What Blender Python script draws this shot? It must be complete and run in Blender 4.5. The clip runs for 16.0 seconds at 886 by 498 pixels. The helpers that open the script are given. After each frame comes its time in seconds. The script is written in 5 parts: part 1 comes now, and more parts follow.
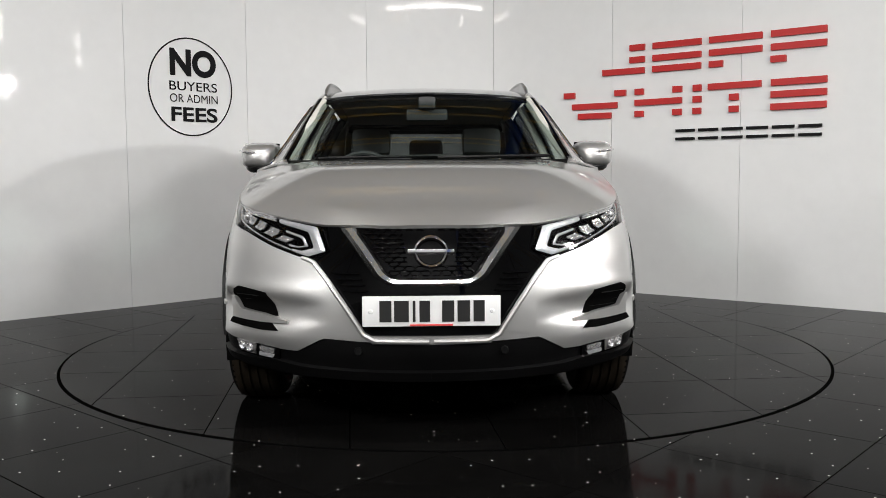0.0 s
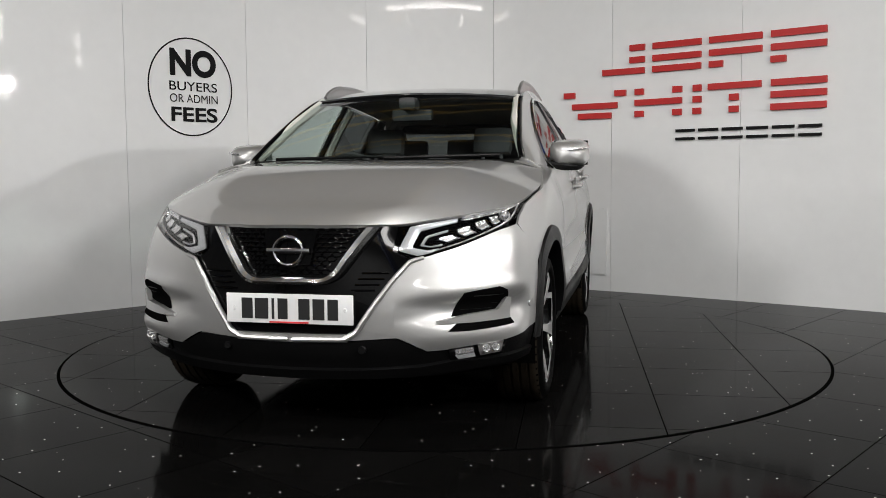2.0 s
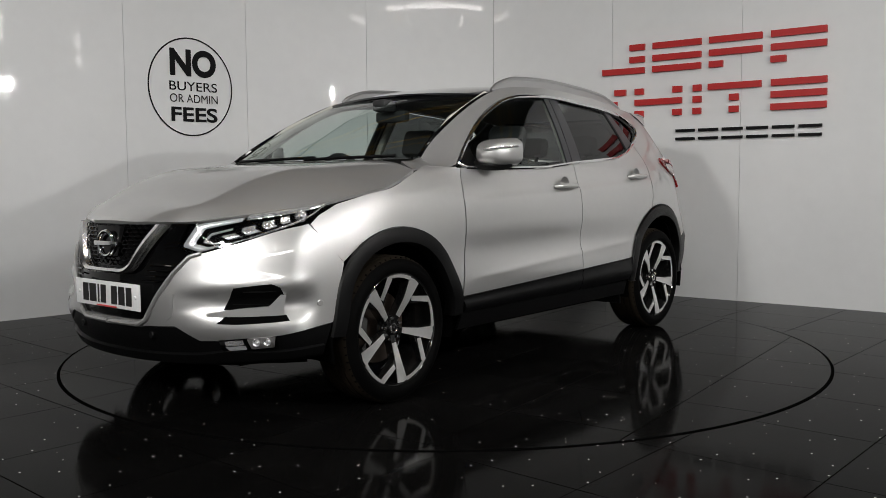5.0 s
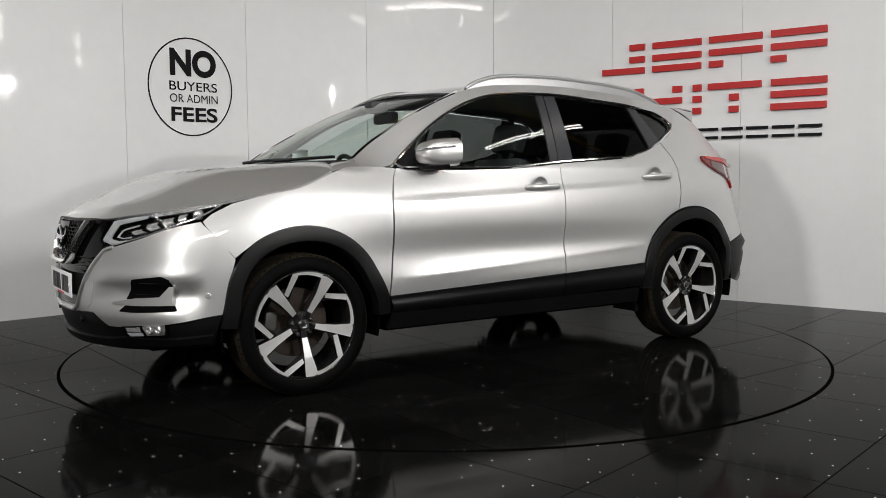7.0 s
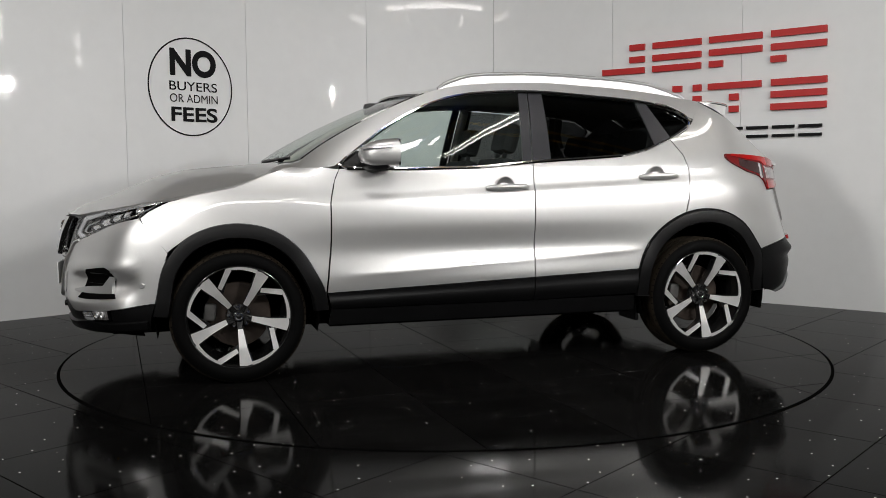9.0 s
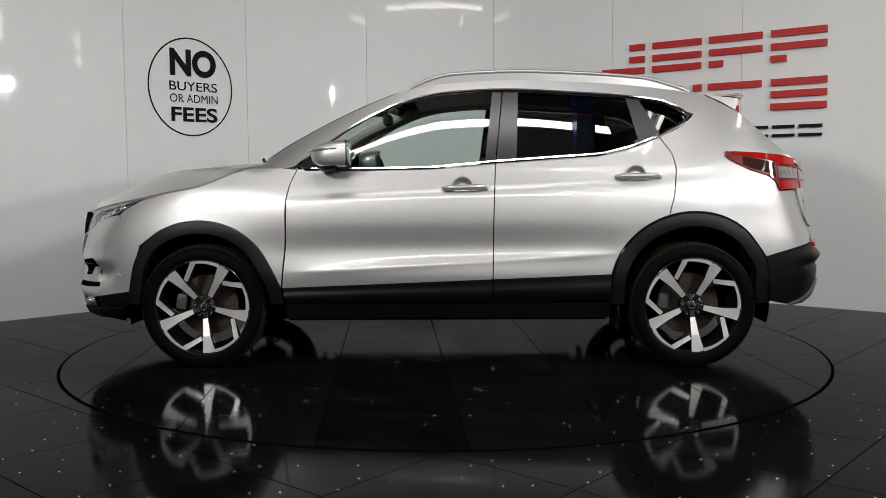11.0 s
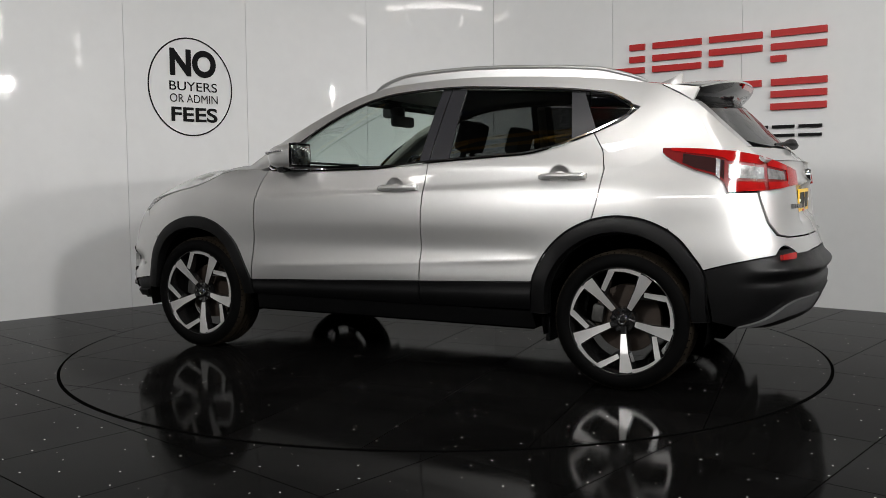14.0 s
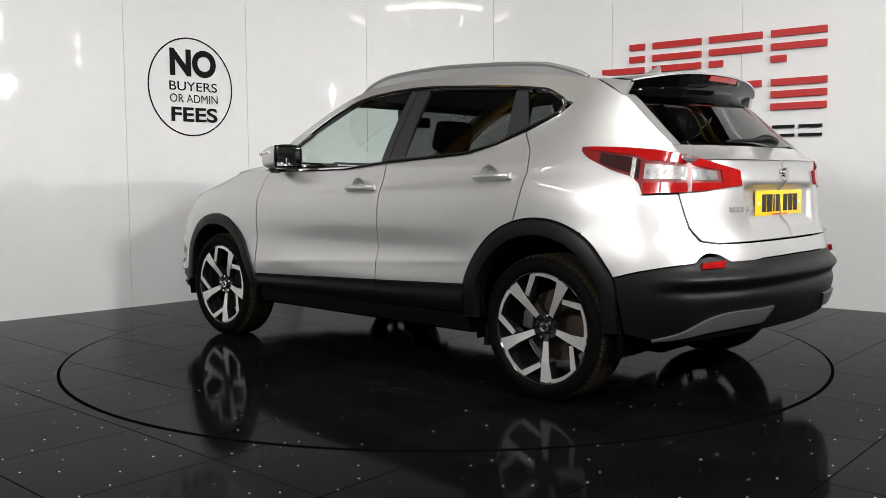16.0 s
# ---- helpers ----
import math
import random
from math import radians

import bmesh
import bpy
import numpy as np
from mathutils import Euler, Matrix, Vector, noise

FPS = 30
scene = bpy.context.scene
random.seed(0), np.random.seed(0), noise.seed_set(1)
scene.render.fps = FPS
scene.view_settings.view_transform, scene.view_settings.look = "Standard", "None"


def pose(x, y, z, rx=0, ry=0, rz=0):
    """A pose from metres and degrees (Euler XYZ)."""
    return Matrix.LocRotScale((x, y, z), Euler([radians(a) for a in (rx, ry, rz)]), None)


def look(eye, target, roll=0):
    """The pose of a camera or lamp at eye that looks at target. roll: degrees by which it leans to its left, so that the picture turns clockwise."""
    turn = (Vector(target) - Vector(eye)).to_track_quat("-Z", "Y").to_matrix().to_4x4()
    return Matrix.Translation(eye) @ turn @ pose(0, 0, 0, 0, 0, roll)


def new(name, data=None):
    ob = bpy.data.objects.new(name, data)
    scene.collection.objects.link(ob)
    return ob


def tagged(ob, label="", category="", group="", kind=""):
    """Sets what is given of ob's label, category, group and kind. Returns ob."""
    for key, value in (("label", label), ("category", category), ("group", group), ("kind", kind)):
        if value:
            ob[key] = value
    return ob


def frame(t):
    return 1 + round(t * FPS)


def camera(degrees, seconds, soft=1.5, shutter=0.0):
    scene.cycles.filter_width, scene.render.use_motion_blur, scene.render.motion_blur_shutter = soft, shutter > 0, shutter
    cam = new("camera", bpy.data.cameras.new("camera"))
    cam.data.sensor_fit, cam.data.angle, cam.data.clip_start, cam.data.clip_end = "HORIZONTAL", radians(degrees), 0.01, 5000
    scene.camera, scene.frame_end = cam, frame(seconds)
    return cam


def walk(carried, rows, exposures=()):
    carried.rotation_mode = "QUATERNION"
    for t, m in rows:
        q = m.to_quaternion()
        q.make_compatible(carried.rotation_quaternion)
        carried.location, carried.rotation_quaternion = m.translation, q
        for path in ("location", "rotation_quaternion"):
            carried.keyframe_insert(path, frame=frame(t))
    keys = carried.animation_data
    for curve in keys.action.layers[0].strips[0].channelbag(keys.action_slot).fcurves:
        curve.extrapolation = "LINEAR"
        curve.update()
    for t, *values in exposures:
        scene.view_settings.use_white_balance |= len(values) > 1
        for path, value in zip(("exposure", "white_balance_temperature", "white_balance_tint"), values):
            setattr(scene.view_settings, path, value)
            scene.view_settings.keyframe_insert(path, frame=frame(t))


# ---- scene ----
# The camera stands still on its tripod, one metre above the floor.
cam = camera(53.247, 16.0, soft=0.5)
EYE = Vector((0.0, -5.5087, 1.0219))
STAND = Matrix.Translation(EYE) @ Matrix.Rotation(radians(0.0948), 4, "Z") @ Matrix.Rotation(radians(90 - 4.4948), 4, "X") @ Matrix.Rotation(radians(-0.3655), 4, "Z")
walk(cam, [(0.0, STAND), (16.0, STAND)],
     exposures=[(0.0, -0.45), (1.0, -0.55), (2.0, -0.70), (3.0, -0.92), (3.5, -1.17), (4.2, -1.22), (6.5, -0.65), (8.0, -0.8), (9.0, -0.88), (11.5, -0.98), (13.0, -0.92), (14.0, -0.85), (15.0, -0.58), (16.0, -0.36)])

# ---- light ----
world = bpy.data.worlds.new("hall_air")
scene.world = world
world.use_nodes = True
world.node_tree.nodes["Background"].inputs[0].default_value = (0.75, 0.8, 0.9, 1)
world.node_tree.nodes["Background"].inputs[1].default_value = 0.03


def lamp(name, x, y, z, tx, ty, tz, w, h, watts, color=(1, 0.985, 0.965), spread=math.pi):
    data = bpy.data.lights.new(name, "AREA")
    data.shape, data.size, data.size_y, data.energy, data.color, data.spread = "RECTANGLE", w, h, watts, color, spread
    ob = new(name, data)
    ob.matrix_world = look((x, y, z), (tx, ty, tz))
    return ob


FLOOD_W = (-3.2, -5.4, 3.0)
FLOOD_E = (3.4, -5.2, 3.0)
lamp("flood_light_west", *FLOOD_W, 0.2, 1.0, 1.1, 0.6, 0.6, 100, spread=1.9)
lamp("flood_light_east", *FLOOD_E, -0.2, 1.0, 1.1, 0.6, 0.6, 100, spread=1.9)
lamp("work_light", 4.62, -3.0, 2.62, 0.0, 0.3, 0.8, 0.16, 0.16, 60, spread=1.9)
lamp("tube_light_over", 0.0, -3.5, 6.0, 0.0, -0.2, 0.0, 4.0, 0.3, 230, (1, 0.98, 0.955))
# Added fill panel behind the camera; brightens the hall that the chrome reflects.
lamp("hall_fill_light", 0.0, -12.0, 5.6, 0.0, -12.3, 0.0, 8.0, 1.0, 900, (1, 0.98, 0.955))


# ---- materials ----
def material(name, color=(0.5, 0.5, 0.5), rough=0.5, metal=0.0, coat=0.0, coat_rough=0.03, vary=0.0, scale=8.0, bump=0.0, bump_scale=200.0, rough_vary=0.0, trans=0.0, ior=1.5, emit=None, power=0.0, flake=0.0, per_object=0.0):
    m = bpy.data.materials.new(name)
    m.use_nodes = True
    nt = m.node_tree
    b = nt.nodes["Principled BSDF"]
    b.inputs["Base Color"].default_value = (*color, 1)
    b.inputs["Roughness"].default_value = rough
    b.inputs["Metallic"].default_value = metal
    b.inputs["Coat Weight"].default_value = coat
    b.inputs["Coat Roughness"].default_value = coat_rough
    b.inputs["Transmission Weight"].default_value = trans
    b.inputs["IOR"].default_value = ior
    if emit:
        b.inputs["Emission Color"].default_value = (*emit, 1)
        b.inputs["Emission Strength"].default_value = power
    tex = nt.nodes.new("ShaderNodeTexCoord")
    if vary or rough_vary:
        n1 = nt.nodes.new("ShaderNodeTexNoise")
        n1.inputs["Scale"].default_value, n1.inputs["Detail"].default_value = scale, 5
        n2 = nt.nodes.new("ShaderNodeTexNoise")
        n2.inputs["Scale"].default_value, n2.inputs["Detail"].default_value = scale * 11, 3
        add = nt.nodes.new("ShaderNodeMath")
        add.operation = "MULTIPLY_ADD"
        add.inputs[1].default_value, add.inputs[2].default_value = 0.4, 0.0
        nt.links.new(tex.outputs["Object"], n1.inputs["Vector"])
        nt.links.new(tex.outputs["Object"], n2.inputs["Vector"])
        nt.links.new(n2.outputs["Fac"], add.inputs[0])
        nt.links.new(n1.outputs["Fac"], add.inputs[2])
    if vary:
        ramp = nt.nodes.new("ShaderNodeMapRange")
        ramp.inputs[1].default_value, ramp.inputs[2].default_value = 0.4, 1.0
        ramp.inputs[3].default_value, ramp.inputs[4].default_value = 1 - vary, 1 + vary
        mul = nt.nodes.new("ShaderNodeMix")
        mul.data_type, mul.blend_type = "RGBA", "MULTIPLY"
        mul.inputs[0].default_value = 1
        mul.inputs[6].default_value = (*color, 1)
        nt.links.new(add.outputs[0], ramp.inputs[0])
        nt.links.new(ramp.outputs[0], mul.inputs[7])
        last = mul.outputs[2]
        if per_object:
            info = nt.nodes.new("ShaderNodeObjectInfo")
            r2 = nt.nodes.new("ShaderNodeMapRange")
            r2.inputs[3].default_value, r2.inputs[4].default_value = 1 - per_object, 1 + per_object
            mu2 = nt.nodes.new("ShaderNodeMix")
            mu2.data_type, mu2.blend_type = "RGBA", "MULTIPLY"
            mu2.inputs[0].default_value = 1
            nt.links.new(info.outputs["Random"], r2.inputs[0])
            nt.links.new(last, mu2.inputs[6])
            nt.links.new(r2.outputs[0], mu2.inputs[7])
            last = mu2.outputs[2]
        nt.links.new(last, b.inputs["Base Color"])
    if rough_vary:
        r = nt.nodes.new("ShaderNodeMapRange")
        r.inputs[1].default_value, r.inputs[2].default_value = 0.4, 1.0
        r.inputs[3].default_value, r.inputs[4].default_value = max(0.0, rough - rough_vary), rough + rough_vary
        nt.links.new(add.outputs[0], r.inputs[0])
        nt.links.new(r.outputs[0], b.inputs["Roughness"])
    if bump or flake:
        n3 = nt.nodes.new("ShaderNodeTexVoronoi" if flake else "ShaderNodeTexNoise")
        n3.inputs["Scale"].default_value = 1500 if flake else bump_scale
        bp = nt.nodes.new("ShaderNodeBump")
        bp.inputs["Strength"].default_value = flake or bump
        bp.inputs["Distance"].default_value = 0.0003 if flake else 0.002
        nt.links.new(tex.outputs["Object"], n3.inputs["Vector"])
        nt.links.new(n3.outputs["Color" if flake else "Fac"], bp.inputs["Height"])
        nt.links.new(bp.outputs[0], b.inputs["Normal"])
    return m


PAINT = material("silver_metallic_paint", (0.535, 0.532, 0.525), 0.40, 0.76, 1.0, 0.012, vary=0.03, scale=2, flake=0.06)
PAINT.node_tree.nodes["Principled BSDF"].inputs["Coat IOR"].default_value = 1.7
CLAD = material("black_grained_plastic", (0.0025, 0.0025, 0.0027), 0.42, vary=0.15, scale=6, bump=0.15, bump_scale=900, rough_vary=0.06)
GLOSS_BLACK = material("gloss_black_plastic", (0.002, 0.002, 0.0022), 0.08, coat=0.4, rough_vary=0.02)
MATT_BLACK = material("underbody_black", (0.003, 0.003, 0.003), 0.9, vary=0.2)
CHROME = material("chrome", (0.92, 0.92, 0.93), 0.10, 1.0, rough_vary=0.02)
DARK_SATIN = material("dark_satin_plastic", (0.16, 0.16, 0.165), 0.4, 0.7, rough_vary=0.05)
BRIGHT = material("bright_chrome", (0.95, 0.95, 0.95), 0.2, 1.0, rough_vary=0.03)
SATIN = material("satin_silver_plastic", (0.5, 0.5, 0.5), 0.38, 0.9, rough_vary=0.05)
RUBBER = material("tyre_rubber", (0.0022, 0.0022, 0.0022), 0.6, vary=0.25, scale=9, bump=0.2, bump_scale=400, rough_vary=0.1)
TREAD = material("dusty_tread_rubber", (0.016, 0.012, 0.008), 0.8, vary=0.4, scale=14, bump=0.2, bump_scale=300)
RIM_BLACK = material("rim_black_lacquer", (0.008, 0.008, 0.008), 0.14, coat=1.0)
RIM_CUT = material("diamond_cut_alloy", (0.80, 0.79, 0.78), 0.34, 0.75, coat=0.6, vary=0.06, scale=30)
IRON = material("brake_iron", (0.045, 0.033, 0.026), 0.5, 0.5, vary=0.4, scale=18)
CALIPER = material("cast_caliper", (0.08, 0.078, 0.075), 0.5, 0.5, vary=0.2, scale=30)
PLATE_W = material("white_reflective_plate", (0.82, 0.82, 0.82), 0.35, vary=0.03)
PLATE_Y = material("yellow_reflective_plate", (0.85, 0.52, 0.02), 0.35, vary=0.03)
INK = material("black_ink", (0.01, 0.01, 0.01), 0.5)
RED_INK = material("red_ink", (0.6, 0.05, 0.05), 0.5)
LENS_RED = material("red_lens", (0.30, 0.005, 0.005), 0.08, coat=1.0, vary=0.2, scale=20)
LENS_DARK_RED = material("dark_red_lens", (0.13, 0.002, 0.003), 0.25, coat=0.3, coat_rough=0.2)
LAMP_WHITE = material("clear_lamp_reflector", (0.78, 0.78, 0.79), 0.18, 0.75, vary=0.45, scale=45, bump=0.5, bump_scale=120)
LAMP_BAR = material("light_guide", (0.52, 0.53, 0.55), 0.25, 0.4, coat=1.0, vary=0.12, scale=60)
LENS_CLEAR = material("clear_ribbed_lens", (0.30, 0.29, 0.29), 0.15, 0.5, coat=1.0, vary=0.6, scale=35, bump=0.6, bump_scale=90)
SEAT = material("dark_seat_cloth", (0.03, 0.03, 0.032), 0.8, vary=0.2, scale=20, bump=0.2)
TRIM_BEIGE = material("pale_pillar_trim", (0.5, 0.49, 0.45), 0.7, vary=0.05)
DASH = material("dark_dashboard", (0.02, 0.02, 0.021), 0.6, vary=0.1, bump=0.2, bump_scale=500)


def glass_material(name, tint, darkness):
    m = bpy.data.materials.new(name)
    m.use_nodes = True
    nt = m.node_tree
    nt.nodes.clear()
    out = nt.nodes.new("ShaderNodeOutputMaterial")
    mix = nt.nodes.new("ShaderNodeMixShader")
    tr = nt.nodes.new("ShaderNodeBsdfTransparent")
    tr.inputs[0].default_value = (*tint, 1)
    gl = nt.nodes.new("ShaderNodeBsdfGlossy")
    gl.inputs["Roughness"].default_value = 0.01
    lw = nt.nodes.new("ShaderNodeLayerWeight")
    lw.inputs[0].default_value = 0.5
    five = nt.nodes.new("ShaderNodeMath")
    five.operation, five.inputs[1].default_value = "POWER", 5
    fr = nt.nodes.new("ShaderNodeMath")
    fr.operation, fr.inputs[1].default_value, fr.inputs[2].default_value = "MULTIPLY_ADD", 0.9, darkness
    nt.links.new(lw.outputs["Facing"], five.inputs[0])
    nt.links.new(five.outputs[0], fr.inputs[0])
    nt.links.new(fr.outputs[0], mix.inputs[0])
    nt.links.new(tr.outputs[0], mix.inputs[1])
    nt.links.new(gl.outputs[0], mix.inputs[2])
    nt.links.new(mix.outputs[0], out.inputs[0])
    return m


GLASS = glass_material("clear_green_glass", (0.80, 0.87, 0.84), 0.07)
PRIVACY = glass_material("privacy_glass", (0.12, 0.125, 0.125), 0.07)
LENS = glass_material("clear_lens", (0.95, 0.95, 0.95), 0.05)
WALL_PANEL = material("white_gloss_panel", (0.74, 0.745, 0.745), 0.5, coat=0.6, coat_rough=0.03, vary=0.045, scale=0.9, rough_vary=0.03)
RED_PAINT = material("red_acrylic", (0.44, 0.009, 0.008), 0.5, vary=0.04)
BLACK_PAINT = material("black_acrylic", (0.006, 0.006, 0.0065), 0.5)
for m_ in (RUBBER, TREAD, CLAD, MATT_BLACK, GLOSS_BLACK, BLACK_PAINT):
    m_.node_tree.nodes["Principled BSDF"].inputs["Specular IOR Level"].default_value = 0.1
GROUT = material("dark_joint", (0.002, 0.002, 0.002), 0.9)
RUBBER.node_tree.nodes["Principled BSDF"].inputs["Specular IOR Level"].default_value = 0.03
CLAD.node_tree.nodes["Principled BSDF"].inputs["Specular IOR Level"].default_value = 0.22
for m_ in (GROUT, MATT_BLACK):
    m_.node_tree.nodes["Principled BSDF"].inputs["Specular IOR Level"].default_value = 0.0
STEEL_YELLOW = material("yellow_truss_steel", (0.75, 0.46, 0.08), 0.5, vary=0.1)
STEEL_BLUE = material("blue_steel", (0.01, 0.07, 0.4), 0.45, vary=0.1)
HALL_GREY = material("hall_sheeting", (0.6, 0.61, 0.62), 0.7, vary=0.15, scale=2)
ROOF_GREY = material("roof_sheeting", (0.20, 0.20, 0.205), 0.7, vary=0.2, scale=1.5)
TUBE = material("tube_glow", (1, 1, 1), 0.5, emit=(1, 0.97, 0.92), power=24)


def granite():
    m = material("polished_black_granite", (0.0035, 0.0034, 0.0033), 0.085, vary=0.35, scale=3, rough_vary=0.05, per_object=0.25)
    nt = m.node_tree
    b = nt.nodes["Principled BSDF"]
    b.inputs["IOR"].default_value = 1.072
    tex = nt.nodes.new("ShaderNodeTexCoord")
    vor = nt.nodes.new("ShaderNodeTexVoronoi")
    vor.inputs["Scale"].default_value = 42
    near = nt.nodes.new("ShaderNodeMath")
    near.operation, near.inputs[1].default_value = "LESS_THAN", 0.16
    pick = nt.nodes.new("ShaderNodeSeparateColor")
    few = nt.nodes.new("ShaderNodeMath")
    few.operation, few.inputs[1].default_value = "GREATER_THAN", 0.955
    both = nt.nodes.new("ShaderNodeMath")
    both.operation = "MULTIPLY"
    base = b.inputs["Base Color"].links[0].from_socket
    mix = nt.nodes.new("ShaderNodeMix")
    mix.data_type = "RGBA"
    mix.inputs[7].default_value = (0.75, 0.73, 0.7, 1)
    nt.links.new(tex.outputs["Object"], vor.inputs["Vector"])
    nt.links.new(vor.outputs["Distance"], near.inputs[0])
    nt.links.new(vor.outputs["Color"], pick.inputs[0])
    nt.links.new(pick.outputs[0], few.inputs[0])
    nt.links.new(near.outputs[0], both.inputs[0])
    nt.links.new(few.outputs[0], both.inputs[1])
    nt.links.new(both.outputs[0], mix.inputs[0])
    nt.links.new(base, mix.inputs[6])
    nt.links.new(mix.outputs[2], b.inputs["Base Color"])
    return m


GRANITE = granite()


# ---- mesh helpers ----
def part(name, bm, mat, parent=None, label="", smooth=True, sharp=35):
    """Links a bmesh as one mesh object under a thing or a part."""
    me = bpy.data.meshes.new(name)
    bm.normal_update()
    if smooth:
        for f in bm.faces:
            f.smooth = True
        for e in bm.edges:
            if len(e.link_faces) == 2 and e.calc_face_angle(0) > radians(sharp):
                e.smooth = False
    bm.to_mesh(me)
    bm.free()
    me.materials.append(mat)
    ob = new(name, me)
    ob.parent = parent
    if label:
        ob["label"] = label
    return ob


def box(bm, x0, y0, z0, x1, y1, z1, m=Matrix.Identity(4), bevel=0.0):
    r = bmesh.ops.create_cube(bm, size=1)["verts"]
    for v in r:
        v.co = m @ Vector(((x0 + x1) / 2 + v.co.x * (x1 - x0), (y0 + y1) / 2 + v.co.y * (y1 - y0), (z0 + z1) / 2 + v.co.z * (z1 - z0)))
    if bevel:
        edges = list({e for v in r for e in v.link_edges})
        bmesh.ops.bevel(bm, geom=edges, offset=bevel, segments=2, affect="EDGES", profile=0.6)
    return bm


def grid(bm, pts, flip=False):
    """A quad sheet through rows of points."""
    vs = [[bm.verts.new(p) for p in row] for row in pts]
    for i in range(len(vs) - 1):
        for j in range(len(vs[0]) - 1):
            q = (vs[i][j], vs[i][j + 1], vs[i + 1][j + 1], vs[i + 1][j])
            bm.faces.new(q[::-1] if flip else q)
    return vs


def tube(bm, path, r, n=8, closed=False):
    """A round bar along a path."""
    path = [Vector(p) for p in path]
    rings = []
    for i, p in enumerate(path):
        a = path[i - 1] if i or closed else p
        b = path[(i + 1) % len(path)] if i + 1 < len(path) or closed else p
        d = (b - a).normalized()
        s = d.cross(Vector((0, 0, 1)))
        s = s.normalized() if s.length > 1e-4 else Vector((1, 0, 0))
        u = s.cross(d)
        rr = r[i] if isinstance(r, (list, tuple)) else r
        rings.append([bm.verts.new(p + (s * math.cos(k * 2 * math.pi / n) + u * math.sin(k * 2 * math.pi / n)) * rr) for k in range(n)])
    for i in range(len(rings) - (0 if closed else 1)):
        q = rings[(i + 1) % len(rings)]
        for k in range(n):
            bm.faces.new((rings[i][k], rings[i][(k + 1) % n], q[(k + 1) % n], q[k]))
    if not closed:
        bm.faces.new(rings[0][::-1])
        bm.faces.new(rings[-1])
    return bm


def lathe(bm, profile, n=48, axis="Y"):
    """Turns a profile of (radius, height) about an axis."""
    rows = []
    for r, h in profile:
        row = []
        for k in range(n):
            a = 2 * math.pi * k / n
            row.append(bm.verts.new((r * math.cos(a), h, r * math.sin(a)) if axis == "Y" else (r * math.cos(a), r * math.sin(a), h)))
        rows.append(row)
    for i in range(len(rows) - 1):
        for k in range(n):
            bm.faces.new((rows[i][k], rows[i][(k + 1) % n], rows[i + 1][(k + 1) % n], rows[i + 1][k]))
    return rows


def curve_at(xs, ys, x):
    """Smooth interpolation (cubic Hermite) through knots."""
    xs, ys = np.asarray(xs, float), np.asarray(ys, float)
    x = np.clip(x, xs[0], xs[-1])
    d = np.diff(ys) / np.diff(xs)
    h = np.diff(xs)
    m = np.empty(len(xs))
    m[0], m[-1] = d[0], d[-1]
    m[1:-1] = (d[:-1] * h[1:] + d[1:] * h[:-1]) / (h[1:] + h[:-1])
    i = np.clip(np.searchsorted(xs, x) - 1, 0, len(xs) - 2)
    t = (x - xs[i]) / h[i]
    return float((2 * t**3 - 3 * t**2 + 1) * ys[i] + (t**3 - 2 * t**2 + t) * h[i] * m[i] + (-2 * t**3 + 3 * t**2) * ys[i + 1] + (t**3 - t**2) * h[i] * m[i + 1])


# ---- the hall ----
SEAMS = [(-5.9, -1.55), (-5.05, -0.75), (-4.2, 0.06), (-3.38, 0.87), (-2.56, 1.67), (-1.75, 2.45), (-0.73, 3.02), (0.48, 3.05), (1.51, 2.50), (2.44, 1.82), (3.38, 1.10), (4.3, 0.38), (5.2, -0.33), (6.1, -1.05)]
WALL_TOP = 3.3


def wall_point(k):
    """A place on the plan of the panelled wall; k counts the seams."""
    t = range(len(SEAMS))
    return Vector((curve_at(t, [p[0] for p in SEAMS], k), curve_at(t, [p[1] for p in SEAMS], k), 0))


def wall_frame(k):
    a, b = wall_point(k - 0.01), wall_point(k + 0.01)
    d = (b - a).normalized()
    return wall_point(k), d, Vector((d.y, -d.x, 0))


def display_wall():
    wall = tagged(new("wall_curved"), "curved wall of white gloss panels", "wall", kind="structure")
    for s in range(len(SEAMS) - 1):
        bm = bmesh.new()
        front, back = [], []
        for i in range(9):
            k = s + 0.0013 + (1 - 0.0026) * i / 8
            p, d, n = wall_frame(k)
            front.append(p)
            back.append(p - n * 0.04)
        outline = front + back[::-1]
        lo = [bm.verts.new((p.x, p.y, -0.006)) for p in outline]
        hi = [bm.verts.new((p.x, p.y, WALL_TOP)) for p in outline]
        n = len(outline)
        for i in range(n):
            bm.faces.new((lo[i], lo[(i + 1) % n], hi[(i + 1) % n], hi[i]))
        bm.faces.new(lo[::-1])
        bm.faces.new(hi)
        bmesh.ops.recalc_face_normals(bm, faces=bm.faces)
        part("panel", bm, WALL_PANEL, wall)
    bm = bmesh.new()
    f = [wall_point(i / 4) for i in range(4 * (len(SEAMS) - 1) + 1)]
    rows = []
    for i, p in enumerate(f):
        n = wall_frame(min(max(i / 4, 0.02), len(SEAMS) - 1.02))[2]
        rows.append([p - n * 0.03, p - n * 0.03 + Vector((0, 0, WALL_TOP)), p - n * 0.12 + Vector((0, 0, WALL_TOP)), p - n * 0.12])
    grid(bm, rows)
    part("backing", bm, TRIM_BEIGE, wall)


